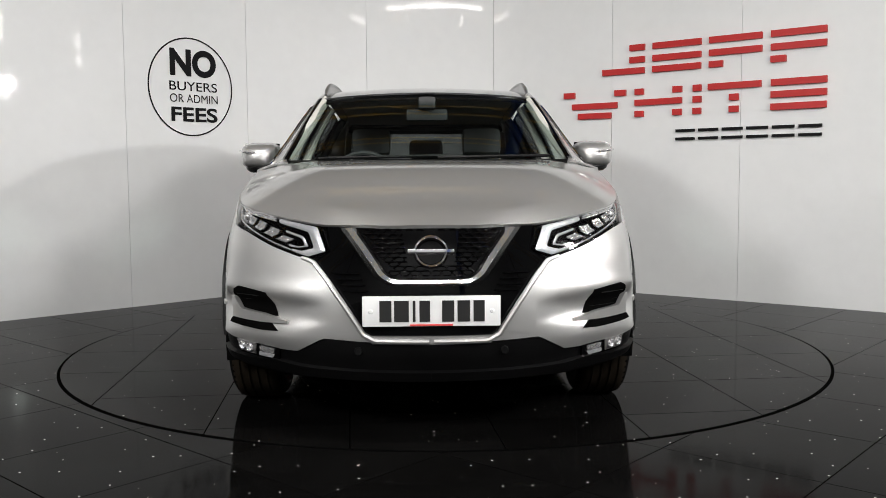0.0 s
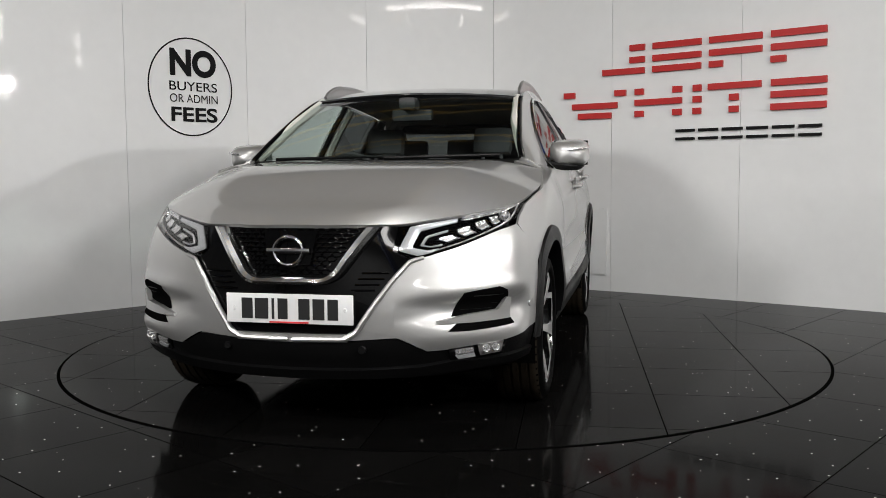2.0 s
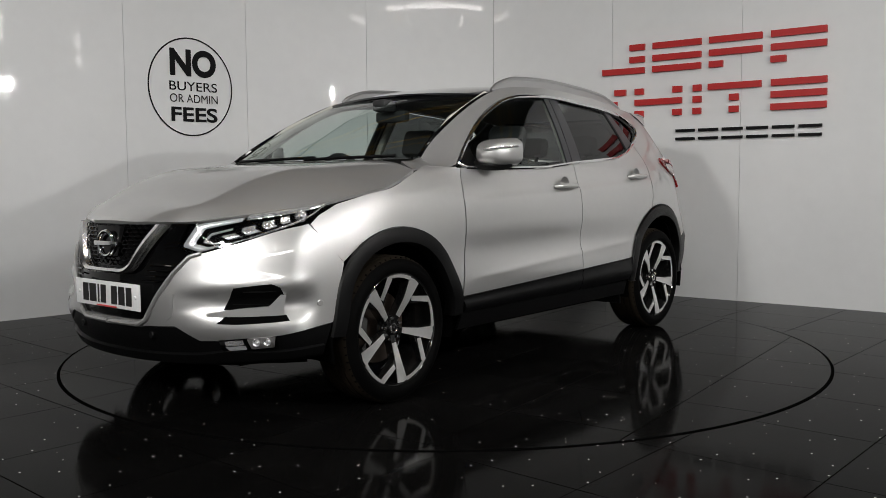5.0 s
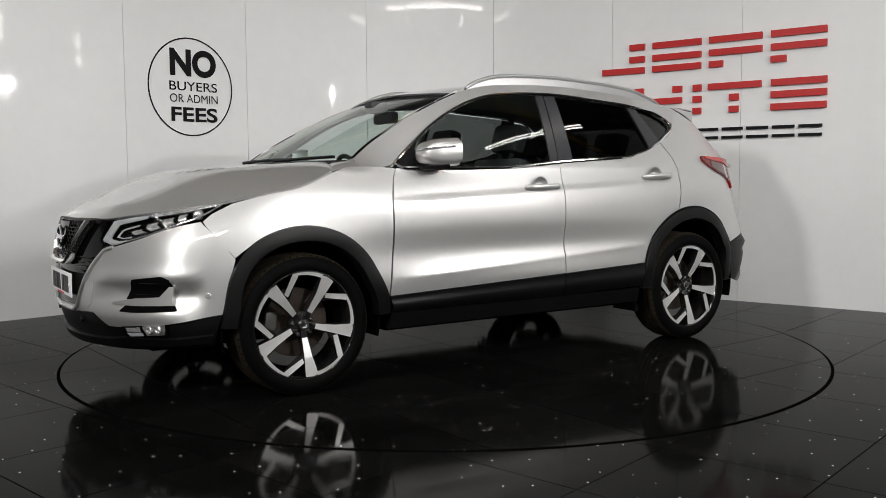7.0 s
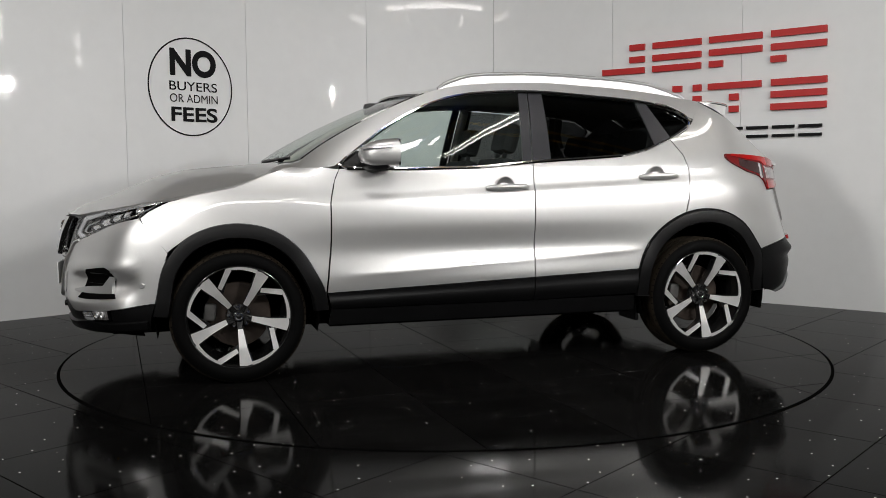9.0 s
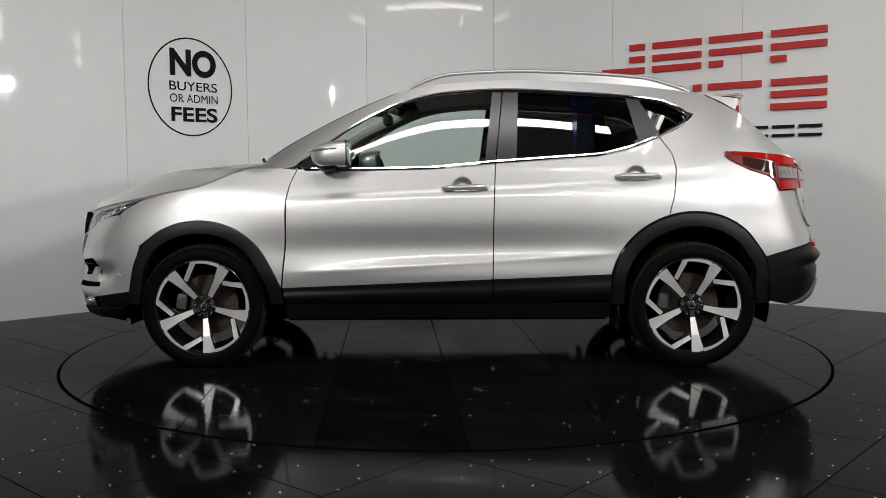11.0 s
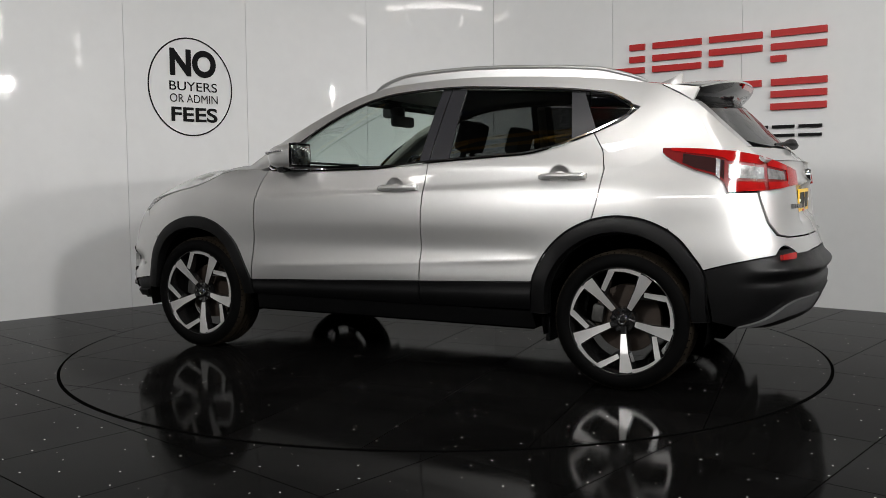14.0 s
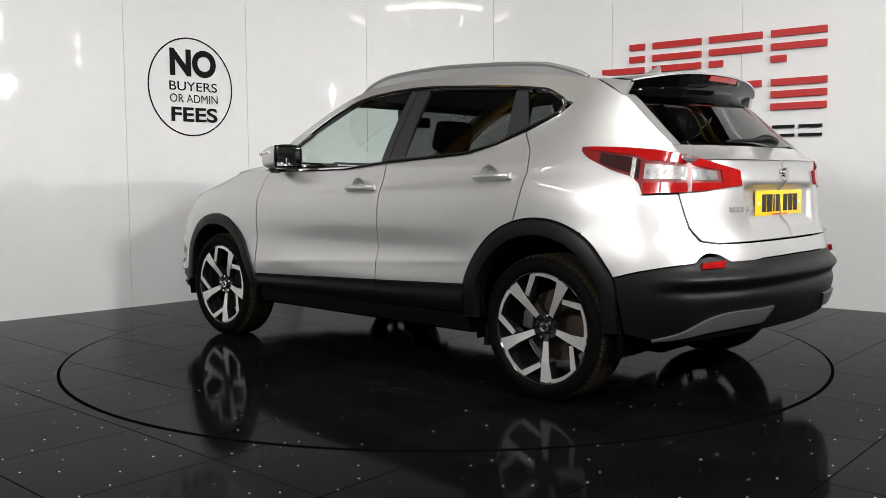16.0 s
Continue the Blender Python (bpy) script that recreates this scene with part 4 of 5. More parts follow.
def build_rear():
    # silver corner and strip of the rear bumper
    c1 = coons(smooth_along([SX(-1.70, .60), SX(-1.80, .628), SX(-1.9, .65), TS(.72, .668)], 18), along([SX(-1.775, .948), TS(.712, .952)], 18), along([SX(-1.70, .60), SX(-1.655, .665), SX(-1.54, .788), SX(-1.62, .845), SX(-1.775, .948)], 18), along([TS(.72, .668), TS(.713, .74), TS(.707, .81), TS(.709, .88), TS(.711, .952)], 18), 18, 18)
    c2 = coons(smooth_along([TS(.72, .668), TS(.69, .694), TS(.60, .696), TS(.56, .672), TS(.3, .672), TS(0, .675)], 24), along([TS(.707, .81), TS(.678, .752), TS(.60, .739), TS(.3, .737), TS(0, .737)], 24), along([TS(.72, .668), TS(.714, .74), TS(.708, .81)], 8), along([TS(0, .675), TS(0, .737)], 8), 24, 8)
    skin("rear_bumper_skin", PAINT, [on_body(c1), on_body(c2)], joined=True, label="silver upper rear bumper")
    # black lower bumper
    low = [SX(-1.745, .36), SX(-1.85, .335), TS(.72, .33), TS(.5, .345), TS(.3, .345), TS(0, .345)]
    upp = [SX(-1.704, .594), SX(-1.80, .622), SX(-1.9, .645), TS(.72, .662), TS(.69, .688), TS(.60, .690), TS(.56, .666), TS(.3, .666), TS(0, .669)]
    c = coons(along(low, 34), along(upp, 34), along([SX(-1.745, .36), SX(-1.704, .594)], 40), along([TS(0, .345), TS(0, .669)], 40), 34, 40)
    pts = on_body(c)
    for row in pts:
        for p in row:
            if p.x < -1.85:
                k = min(1, (-1.85 - p.x) / .12)
                p.x -= k * (0.030 * math.exp(-((p.z - .595) / .030) ** 2) + 0.004 * math.exp(-((p.z - .50) / .05) ** 2) - 0.008 * math.exp(-((p.z - .545) / .016) ** 2))
    skin("rear_bumper", CLAD, [pts], joined=True, label="black lower rear bumper")
    dif = coons(smooth_along([(12.75, .334), (13.1, .352), (13.43, .372), (14.35, .392)], 20), smooth_along([(12.75, .340), (13.1, .375), (13.45, .430), (14.46, .458)], 20), along([(12.75, .334), (12.75, .340)], 6), along([(14.35, .392), (14.46, .458)], 6), 20, 6)
    skin("skid_plate", DARK_SATIN, [on_body(dif)], label="satin silver skid plate", out=0.014, depth=0.02)
    for sgn in (1, -1):
        r = coons([TS(.705, .640), TS(.605, .642)], [TS(.70, .664), TS(.59, .672)], [TS(.705, .64), TS(.70, .664)], [TS(.605, .642), TS(.59, .672)], 6, 3)
        bm = bmesh.new()
        shell(bm, on_body(r), 0.018, 0.03, mirror=sgn < 0)
        bmesh.ops.recalc_face_normals(bm, faces=bm.faces)
        part("rear_reflector", bm, LENS_RED, car, "red rear reflector")
        bm = bmesh.new()
        lathe(bm, [(.001, .003), (.012, .003), (.014, 0), (.014, -.01)], 18)
        part("parking_sensor", bm, CLAD, car).matrix_local = pose(-2.055, sgn * .665, .575, 0, 0, 90 + 45 * sgn)
    # lower tailgate
    tg = coons(along([TS(0, .744), TS(.3, .744), TS(.60, .744)], 44), along([TS(0, 1.10), TS(.3, 1.10), TS(.70, 1.10)], 44), along([TS(0, .744), TS(0, 1.10)], 64), along([TS(.60, .744), TS(.674, .757), TS(.7055, .812), TS(.7078, .88), TS(.7098, .95), TS(.707, 1.03), TS(.70, 1.10)], 64), 44, 64)

    def dish(y, z, x):
        k = 1 / (1 + math.exp((abs(y) - .355 - (z - .85) * .1) / 0.008))
        lo = 1 / (1 + math.exp(-(z - .818) / 0.008))
        hi = 1 / (1 + math.exp((z - .984) / 0.006))
        return -0.030 * k * lo * hi + 0.010 * k * math.exp(-((z - 1.005) / .03) ** 2)

    skin("tailgate", PAINT, [on_body(tg, dish)], joined=True, label="silver tailgate with a plate recess")
    plate("rear_plate", PLATE_Y, -2.042, 0, .905, -90)
    # upper tailgate, glass and spoiler
    zs, xs_, ys_ = np.array(ROOF_Z[:5]), np.array(ROOF_X[:5]), np.array(ROOF_Y[:5])

    def gate(k, z, inset=0.0):
        xe, ye = float(np.interp(z, zs, xs_)), float(np.interp(z, zs, ys_)) - 0.004
        return Vector((xe - (0.106 + 0.03 * (z - 1.1) / .3) * (1 - abs(k) ** 2.2) + inset, ye * k, z))

    ks = np.linspace(0, 1, 17)
    skin("tailgate_upper", PAINT, [[[gate(k, z) for k in ks] for z in np.linspace(1.165, 1.104, 5)]], joined=True, label="silver tailgate below the rear window", depth=0.015)
    skin("rear_window", REAR_GLASS, [[[gate(k * .93, z + 0.03 * k ** 3, 0.004) for k in ks] for z in np.linspace(1.42, 1.168, 10)]], joined=True, label="dark tinted rear window", depth=0.004)
    skin("tailgate_side", PAINT, [[[gate(k, z) for k in np.linspace(.93, 1, 4)] for z in np.linspace(1.40, 1.168, 10)]], label="silver tailgate frame")
    tip = lambda k: Vector((-1.765 + 0.13 * abs(k) ** 2.4, .625 * k, 1.520 - 0.055 * abs(k) ** 2.5))
    root = lambda k: Vector((-1.47 - 0.06 * (1 - k * k), .605 * k, roof_edge(-1.47)[1] + 0.028 * (1 - k * k)))
    rows = []
    for w in np.linspace(0, 1, 9):
        rows.append([root(k).lerp(tip(k), w) + Vector((0, 0, 0.012 * math.sin(math.pi * w))) for k in ks])
    rows.append([tip(k) + Vector((0.001, 0, -0.008)) for k in ks])
    skin("spoiler", PAINT, [rows], joined=True, label="silver roof spoiler", depth=0.006)
    under = []
    for w in np.linspace(0, 1, 7):
        under.append([(tip(k) + Vector((0.003, 0, -0.009))).lerp(gate(k * .97, 1.395) + Vector((0.0, 0, 0.0)), w) + Vector((0.05 * math.sin(math.pi * w), 0, 0)) for k in ks])
    skin("spoiler_underside", GLOSS_BLACK, [under], joined=True, label="gloss black underside of the spoiler", depth=0.006)
    for sgn in (1, -1):
        bm = bmesh.new()
        a, b, c, d = Vector((-1.44, .612, 1.485)), tip(1.0) + Vector((0.01, 0, -0.005)), Vector((-1.60, .648, 1.395)), Vector((-1.53, .635, 1.44))
        vs = [bm.verts.new((p.x, sgn * p.y, p.z)) for p in (a, b, c, d)]
        bm.faces.new(vs)
        vs2 = [bm.verts.new((p.x, sgn * (p.y - 0.03), p.z)) for p in (a, b, c, d)]
        bm.faces.new(vs2[::-1])
        for i in range(4):
            bm.faces.new((vs[i], vs[(i + 1) % 4], vs2[(i + 1) % 4], vs2[i]))
        bmesh.ops.recalc_face_normals(bm, faces=bm.faces)
        part("spoiler_end", bm, PAINT, car, smooth=False)
    bm = bmesh.new()
    shell(bm, [[tip(k) + Vector((0.004 + 0.012 * w, 0, -0.010 - 0.022 * w)) for k in np.linspace(-.22, .22, 9)] for w in (0, 1)], 0.006, 0.01)
    bmesh.ops.recalc_face_normals(bm, faces=bm.faces)
    part("brake_lamp", bm, LENS_RED, car, "red high-level brake lamp")
    # rear wiper
    bm = bmesh.new()
    tube(bm, [gate(-.16, 1.18, -.02), gate(-.10, 1.19, -.04), gate(.0, 1.20, -.045), gate(.06, 1.20, -.035), gate(.14, 1.195, -.02), gate(.5, 1.185, -.012)], [.012, .024, .026, .02, .010, .006], 8)
    part("rear_wiper", bm, CLAD, car, "black rear wiper")
    bm = bmesh.new()
    lathe(bm, [(.001, .016), (.028, .014), (.032, 0), (.032, -.02)], 24)
    part("tailgate_badge", bm, CHROME, car, "round chrome badge").matrix_local = pose(-2.066, 0, 1.035, 0, 0, 90)
    for k in range(7):
        bm = bmesh.new()
        p, q = tail(.50 - k * .026, .885), tail(.485 - k * .026, .885)
        box(bm, min(p.x, q.x) - .006, q.y, .873, max(p.x, q.x), p.y, .895)
        part("script_bar", bm, CHROME, car, smooth=False)
    # tail lamps
    for sgn in (1, -1):
        top = [(11.60, 1.160), (12.30, 1.153), (12.90, 1.141), (13.38, 1.120), (13.73, 1.092), (14.20, 1.052)]
        low = [(11.60, 1.140), (11.70, 1.115), (11.83, 1.098), (12.18, 1.057), (12.53, 1.030), (12.68, 1.003), (12.73, .952), (13.05, .957), (13.38, .960), (13.70, .968), (14.12, .985)]
        sl, st_ = [p[0] for p in low], [p[0] for p in top]
        cols = np.linspace(st_[0], st_[-1], 37)
        base = on_body([[(s, np.interp(s, sl, [p[1] for p in low]) * (1 - v) + np.interp(s, st_, [p[1] for p in top]) * v) for s in cols] for v in np.linspace(0, 1, 13)])
        bm = bmesh.new()
        shell(bm, base, 0.011, 0.03, mirror=sgn < 0)
        bmesh.ops.recalc_face_normals(bm, faces=bm.faces)
        t = part("tail_lamp", bm, LENS_DARK_RED, car, "red tail lamp with clear centre")
        g = np.array([[tuple(p) for p in r] for r in base])

        def sub(name, mat, i0, i1, j0, j1, out, label=""):
            bm = bmesh.new()
            shell(bm, g[i0:i1 + 1, j0:j1 + 1], out, 0.008, mirror=sgn < 0)
            bmesh.ops.recalc_face_normals(bm, faces=bm.faces)
            part(name, bm, mat, t, label)

        sub("red_band", LENS_RED, 9, 12, 2, 25, 0.0155, "bright red upper band")
        sub("red_band", LENS_RED, 9, 12, 26, 36, 0.0155, "bright red upper band")
        sub("red_band", LENS_RED, 0, 3, 16, 25, 0.0155, "bright red lower band")
        sub("red_band", LENS_RED, 0, 3, 26, 36, 0.0155, "bright red lower band")
        sub("red_end", LENS_RED, 3, 9, 32, 36, 0.0155)
        sub("clear_cell", LENS_CLEAR, 4, 8, 16, 25, 0.0145, "clear reversing lamp")
        sub("clear_cell", LENS_CLEAR, 4, 8, 26, 31, 0.0145, "clear indicator lamp")
        sub("smoked_cell", LENS_SMOKE, 1, 8, 5, 15, 0.0135)
        sub("clear_strip", LAMP_WHITE, 0, 8, 13, 14, 0.014, "clear strip across the lamp")


LENS_SMOKE = material("smoked_lens", (0.03, 0.012, 0.012), 0.08, coat=1.0)
REAR_GLASS = glass_material("rear_privacy_glass", (0.10, 0.105, 0.105), 0.08)


# ---- the car: wheels ----
def build_wheel(x, y, turn):
    w = part("wheel", wheel_tyre(), RUBBER, car, "black tyre on a black and bright alloy wheel")
    w.matrix_local = pose(x, y, .338, 0, 0, turn)
    bm = bmesh.new()
    prof = [(.325, .098), (.334, .088), (.3395, .07), (.3395, .062), (.332, .062), (.332, .054), (.3400, .054), (.3400, .024), (.332, .024), (.332, .014), (.3402, .014), (.3402, -.014), (.332, -.014), (.332, -.024), (.34, -.024), (.34, -.054), (.332, -.054), (.332, -.062), (.3395, -.062), (.3395, -.07), (.334, -.088), (.325, -.098)]
    lathe(bm, prof, 72)
    part("tread", bm, TREAD, w, "dusty brown tread", sharp=30)
    for k in range(60):
        a = 2 * math.pi * k / 60
        bm = bmesh.new()
        m = Matrix.Rotation(-a, 4, "Y")
        if k == 0:
            box(bm, .316, .072, -.0028, .3335, .0955, .0028, m)
            o = part("tread_sipe", bm, MATT_BLACK, w, smooth=False)
            sipe = o.data
        else:
            bm.free()
            o = new("tread_sipe", sipe)
            o.parent = w
            o.matrix_local = m
    bm = bmesh.new()
    lathe(bm, [(.258, .098), (.262, .104), (.258, .1055), (.2535, .100), (.246, .06), (.22, -.06), (.235, -.09), (.25, -.1)], 72)
    rim = part("rim", bm, RIM_BLACK, w, "gloss black wheel rim")
    bm = bmesh.new()
    lathe(bm, [(.001, -.02), (.165, -.02), (.168, -.026), (.168, -.05), (.001, -.05)], 40)
    part("brake_disc", bm, IRON, w, "rusty brake disc")
    bm = bmesh.new()
    m = Matrix.Rotation(radians(-8), 4, "Y")
    box(bm, .11, -.005, -.045, .172, .02, .045, m, 0.018)
    part("brake_caliper", bm, CALIPER, w, "grey brake caliper")
    # five blades, each with an arc along the rim and a short strut
    for k in range(5):
        a = radians(62 + 72 * k)

        def at(r, phi, yy):
            r *= 1.068 if r > .055 else 1.0
            return Vector((-r * math.cos(phi), yy + .002, r * math.sin(phi)))

        def bar(outline, y0, y1, mat, name, label=""):
            bm = bmesh.new()
            hi = [bm.verts.new(at(r, p, yy)) for r, p, yy in outline]
            lo = [bm.verts.new(at(r, p, yy - (y1 - y0))) for r, p, yy in outline]
            n = len(hi)
            bm.faces.new(hi)
            bm.faces.new(lo[::-1])
            for i in range(n):
                bm.faces.new((hi[i], lo[i], lo[(i + 1) % n], hi[(i + 1) % n]))
            bmesh.ops.recalc_face_normals(bm, faces=bm.faces)
            part(name, bm, mat, rim, label, smooth=False)

        d = lambda r, off: a + math.asin(max(-1, min(1, off / r)))
        blade = [(.062, d(.062, -.015), .070), (.15, d(.15, -.0245), .090), (.232, d(.232, -.035), .099), (.236, d(.236, .0), .099), (.232, d(.232, .026), .099), (.15, d(.15, .013), .090), (.062, d(.062, .009), .070)]
        bar(blade, 0, .003, RIM_CUT, "spoke_face", "bright machined spoke face")
        body_ = [(r, a + (p - a) * 1.12 + 0.02, yy - .0032) for r, p, yy in blade]
        bar([(.03, a - .5, .062)] + body_ + [(.03, a + .5, .062)], 0, .045, RIM_BLACK, "spoke")
        arc0 = d(.232, .024)
        arc1 = a + radians(37)
        n = 8
        arc = [(.2375, arc0 + (arc1 - arc0) * i / n, .1005) for i in range(n + 1)] + [(.2265 - .006 * i / n, arc1 - (arc1 - arc0) * i / n, .1000) for i in range(n + 1)]
        bar(arc, 0, .003, RIM_CUT, "rim_edge", "bright machined rim edge")
        st = [(.2375, arc1, .1002), (.2375, arc1 + radians(4.8), .1002), (.170, arc1 + radians(25), .090), (.151, arc1 + radians(21.5), .087), (.2215, arc1 - radians(0.6), .0998)]
        bar(st, 0, .003, RIM_CUT, "strut_face", "bright machined strut face")
        bar([(r + (0.0 if r > .2 else -.02), p + 0.03, yy - .0035) for r, p, yy in st], 0, .035, RIM_BLACK, "strut")
        bm = bmesh.new()
        lathe(bm, [(.001, .010), (.007, .010), (.009, .006), (.009, -.01)], 12)
        part("wheel_nut", bm, CHROME, rim).matrix_local = Matrix.Translation(at(.052, a + radians(36), .062))
    bm = bmesh.new()
    lathe(bm, [(.001, .078), (.022, .077), (.028, .073), (.031, .06), (.06, .056), (.066, .03)], 32)
    cap = part("hub_cap", bm, RIM_BLACK, rim, "black hub cap with chrome badge")
    bm = bmesh.new()
    lathe(bm, [(.013, .078), (.016, .0815), (.02, .0815), (.022, .077)], 28)
    part("hub_badge", bm, CHROME, rim)
    return w


def wheel_tyre():
    bm = bmesh.new()
    lathe(bm, [(.250, .095), (.258, .100), (.264, .109), (.278, .116), (.298, .115), (.314, .109), (.326, .0975), (.326, -.0975), (.314, -.109), (.29, -.114), (.26, -.11), (.24, -.1)], 72)
    return bm


# ---- the car: mirrors, handles, rails, wipers, cabin ----
def build_trim():
    for sgn in (1, -1):
        # door mirror
        bm = bmesh.new()
        rows = []
        for i in range(13):
            w = i / 12
            x = .515 + .20 * w
            rr = (1 - w ** 3.2) ** 0.5 if w < 1 else 0.0
            ring = []
            for k in range(24):
                a = 2 * math.pi * k / 24
                c, s = math.cos(a), math.sin(a)
                e = 0.55
                yy = .925 + .105 * rr * math.copysign(abs(c) ** e, c) + .0 * w
                zz = 1.163 + .072 * rr * math.copysign(abs(s) ** e, s) - 0.012 * w
                ring.append(Vector((x, sgn * yy, zz)))
            rows.append(ring + [ring[0]])
        grid(bm, rows)
        bmesh.ops.remove_doubles(bm, verts=bm.verts, dist=1e-5)
        bmesh.ops.recalc_face_normals(bm, faces=bm.faces)
        mir = part("door_mirror", bm, PAINT, car, "silver door mirror with black base")
        bm = bmesh.new()
        box(bm, .512, sgn * .925 - .096, 1.097, .520, sgn * .925 + .096, 1.229, bevel=0.003)
        part("mirror_rim", bm, GLOSS_BLACK, mir)
        bm = bmesh.new()
        box(bm, .509, sgn * .925 - .085, 1.108, .5125, sgn * .925 + .085, 1.218, bevel=0.001)
        part("mirror_glass", bm, CHROME, mir, "mirror glass")
        bm = bmesh.new()
        tube(bm, smooth_along([(.66, sgn * .835, 1.10), (.655, sgn * .90, 1.092), (.62, sgn * .96, 1.092), (.57, sgn * .99, 1.10)], 8).tolist(), [.022, .022, .024, .026, .026, .026, .026, .024, .02], 10)
        part("mirror_base", bm, CLAD, mir, "black mirror base")
        bm = bmesh.new()
        tube(bm, [(.722, sgn * .93, 1.172), (.715, sgn * .97, 1.175), (.69, sgn * 1.005, 1.18), (.63, sgn * 1.027, 1.184), (.56, sgn * 1.03, 1.188)], .006, 6)
        part("mirror_indicator", bm, LAMP_WHITE, mir, "clear indicator strip")
        # sail panel
        sp = side_patch([(.80, 1.09), (.655, 1.088)], [(.80, 1.098), (.655, 1.205)], [(.80, 1.09), (.80, 1.098)], [(.655, 1.088), (.655, 1.205)], 6, 6)
        bm = bmesh.new()
        shell(bm, sp, 0.0, 0.02, mirror=sgn < 0)
        bmesh.ops.recalc_face_normals(bm, faces=bm.faces)
        part("mirror_sail", bm, CLAD, car, "black mirror mount")
        # handles
        for hx, hz in ((-.10, .978), (-1.02, 1.033)):
            o = body(hx, hz)
            bm = bmesh.new()
            path = smooth_along([(hx + .115, sgn * (o.y + .004), hz - .002), (hx + .085, sgn * (o.y + .026), hz), (hx, sgn * (o.y + .036), hz + .002), (hx - .09, sgn * (o.y + .028), hz + .004), (hx - .118, sgn * (o.y + .004), hz + .004)], 14)
            tube(bm, path.tolist(), [.010, .013] + [.0155] * 11 + [.013, .010], 10)
            h = part("door_handle", bm, PAINT, car, "silver door handle")
            bm = bmesh.new()
            prof = [(.056, .004), (.050, .0035), (.042, -.006), (.02, -.016), (.001, -.018)]
            lathe(bm, prof, 28)
            c = part("handle_cup", bm, SATIN, h, "rounded recess behind the handle")
            c.matrix_local = Matrix.Translation((hx + .01, sgn * (o.y + .007), hz + .004)) @ pose(0, 0, 0, 0, 0, 0 if sgn > 0 else 180)
            bm = bmesh.new()
            box(bm, hx - .128, sgn * (o.y + .012) - .012, hz - .012, hx - .092, sgn * (o.y + .012) + .012, hz + .018, bevel=0.006)
            part("handle_end", bm, PAINT, h)
        # roof rails
        bm = bmesh.new()
        xs = np.linspace(.20, -1.36, 40)
        path = []
        for x in xs:
            y, z = roof_edge(x)
            w = (0.20 - x) / 1.56
            lift = 0.045 * min(1, (w / 0.14) ** 0.6, ((1 - w) / 0.16) ** 0.7) if 0 < w < 1 else 0
            path.append((x, sgn * (y - 0.03), z + 0.006 + lift))
        tube(bm, path, [.009] + [.0125] * 38 + [.009], 10)
        rail = part("roof_rail", bm, SATIN, car, "satin silver roof rail")
        for a, b in ((0, 40),):
            bm = bmesh.new()
            foot = [[Vector((x, sgn * (roof_edge(x)[0] - 0.03 + o), roof_edge(x)[1] - 0.002)) for x in xs[a:b]] for o in (-.008, .008)]
            head = [[Vector((p[0], p[1] + sgn * o, p[2])) for p in path[a:b]] for o in (-.008, .008)]
            grid(bm, [foot[0], head[0], head[1], foot[1]])
            part("rail_web", bm, SATIN, rail)
    # wipers
    for y0, y1 in ((-.55, .10), (.05, .62)):
        bm = bmesh.new()
        f = lambda y, d: (1.13 - .16 * y * y - d, y, 1.128 + d * .35)
        tube(bm, [f(y, .008 + .03 * (y - y0) / (y1 - y0)) for y in np.linspace(y0, y1, 10)], .009, 6)
        part("wiper", bm, CLAD, car, "black windscreen wiper")
    # aerial fin
    bm = bmesh.new()
    rows = [[Vector((-1.26 - .15 * w, 0.035 * (1 - .75 * h) * s * (w * (1.15 - w)) ** 0.4, 1.55 - .03 * w + .085 * h * w ** 1.3)) for s, h in ((1, 0), (.8, .4), (.5, .8), (0, 1), (-.5, .8), (-.8, .4), (-1, 0))] for w in np.linspace(0.02, 1, 9)]
    grid(bm, rows)
    bm.faces.new([bm.verts.new(p) for p in rows[-1]])
    bmesh.ops.recalc_face_normals(bm, faces=bm.faces)
    part("aerial_fin", bm, PAINT, car, "silver shark-fin aerial")
    # liner that closes the gaps, floor and bulkheads
    for s0, s1, z0, z1 in ((0, 3.6, .25, .83), (sx(.88), sx(-.86), .29, 1.04), (12.75, 15, .34, 1.08), (3.6, sx(.88), .83, .90), (sx(-.86), 12.75, .85, 1.06)):
        rows = [[wrap(s, z) for s in np.linspace(s0, s1, 25)] for z in np.linspace(z0, z1, 8)]
        for m in (1, -1):
            bm = bmesh.new()
            grid(bm, [[Vector((p.x * .975, m * p.y * (.965 if abs(p.y) > .1 else 1), p.z)) for p in r] for r in rows])
            part("body_liner", bm, MATT_BLACK, car, "black inner body shell")
    bm = bmesh.new()
    box(bm, -1.75, -.55, .23, 1.95, .55, .33)
    box(bm, -.86, -.84, .26, .86, .84, .33)
    part("underbody", bm, MATT_BLACK, car, "black underbody")
    for x in (-.93,):
        for sgn in (1, -1):
            bm = bmesh.new()
            box(bm, x - .012, sgn * .72 - .1, .20, x + .012, sgn * .72 + .1, .33, bevel=0.004)
            part("mud_flap", bm, CLAD, car, "black mud flap")
    bm = bmesh.new()
    box(bm, .78, -.80, .6, 1.0, .80, 1.06, bevel=0.03)
    box(bm, .55, -.80, .75, .85, .80, 1.075, bevel=0.05)
    part("dashboard", bm, DASH, car, "dark dashboard")
    bm = bmesh.new()
    tube(bm, [(.42 + .06 * math.sin(a), -.36 + .185 * math.cos(a), 1.0 + .175 * math.sin(a)) for a in np.linspace(0, 2 * math.pi, 29)[:-1]], .015, 8, closed=True)
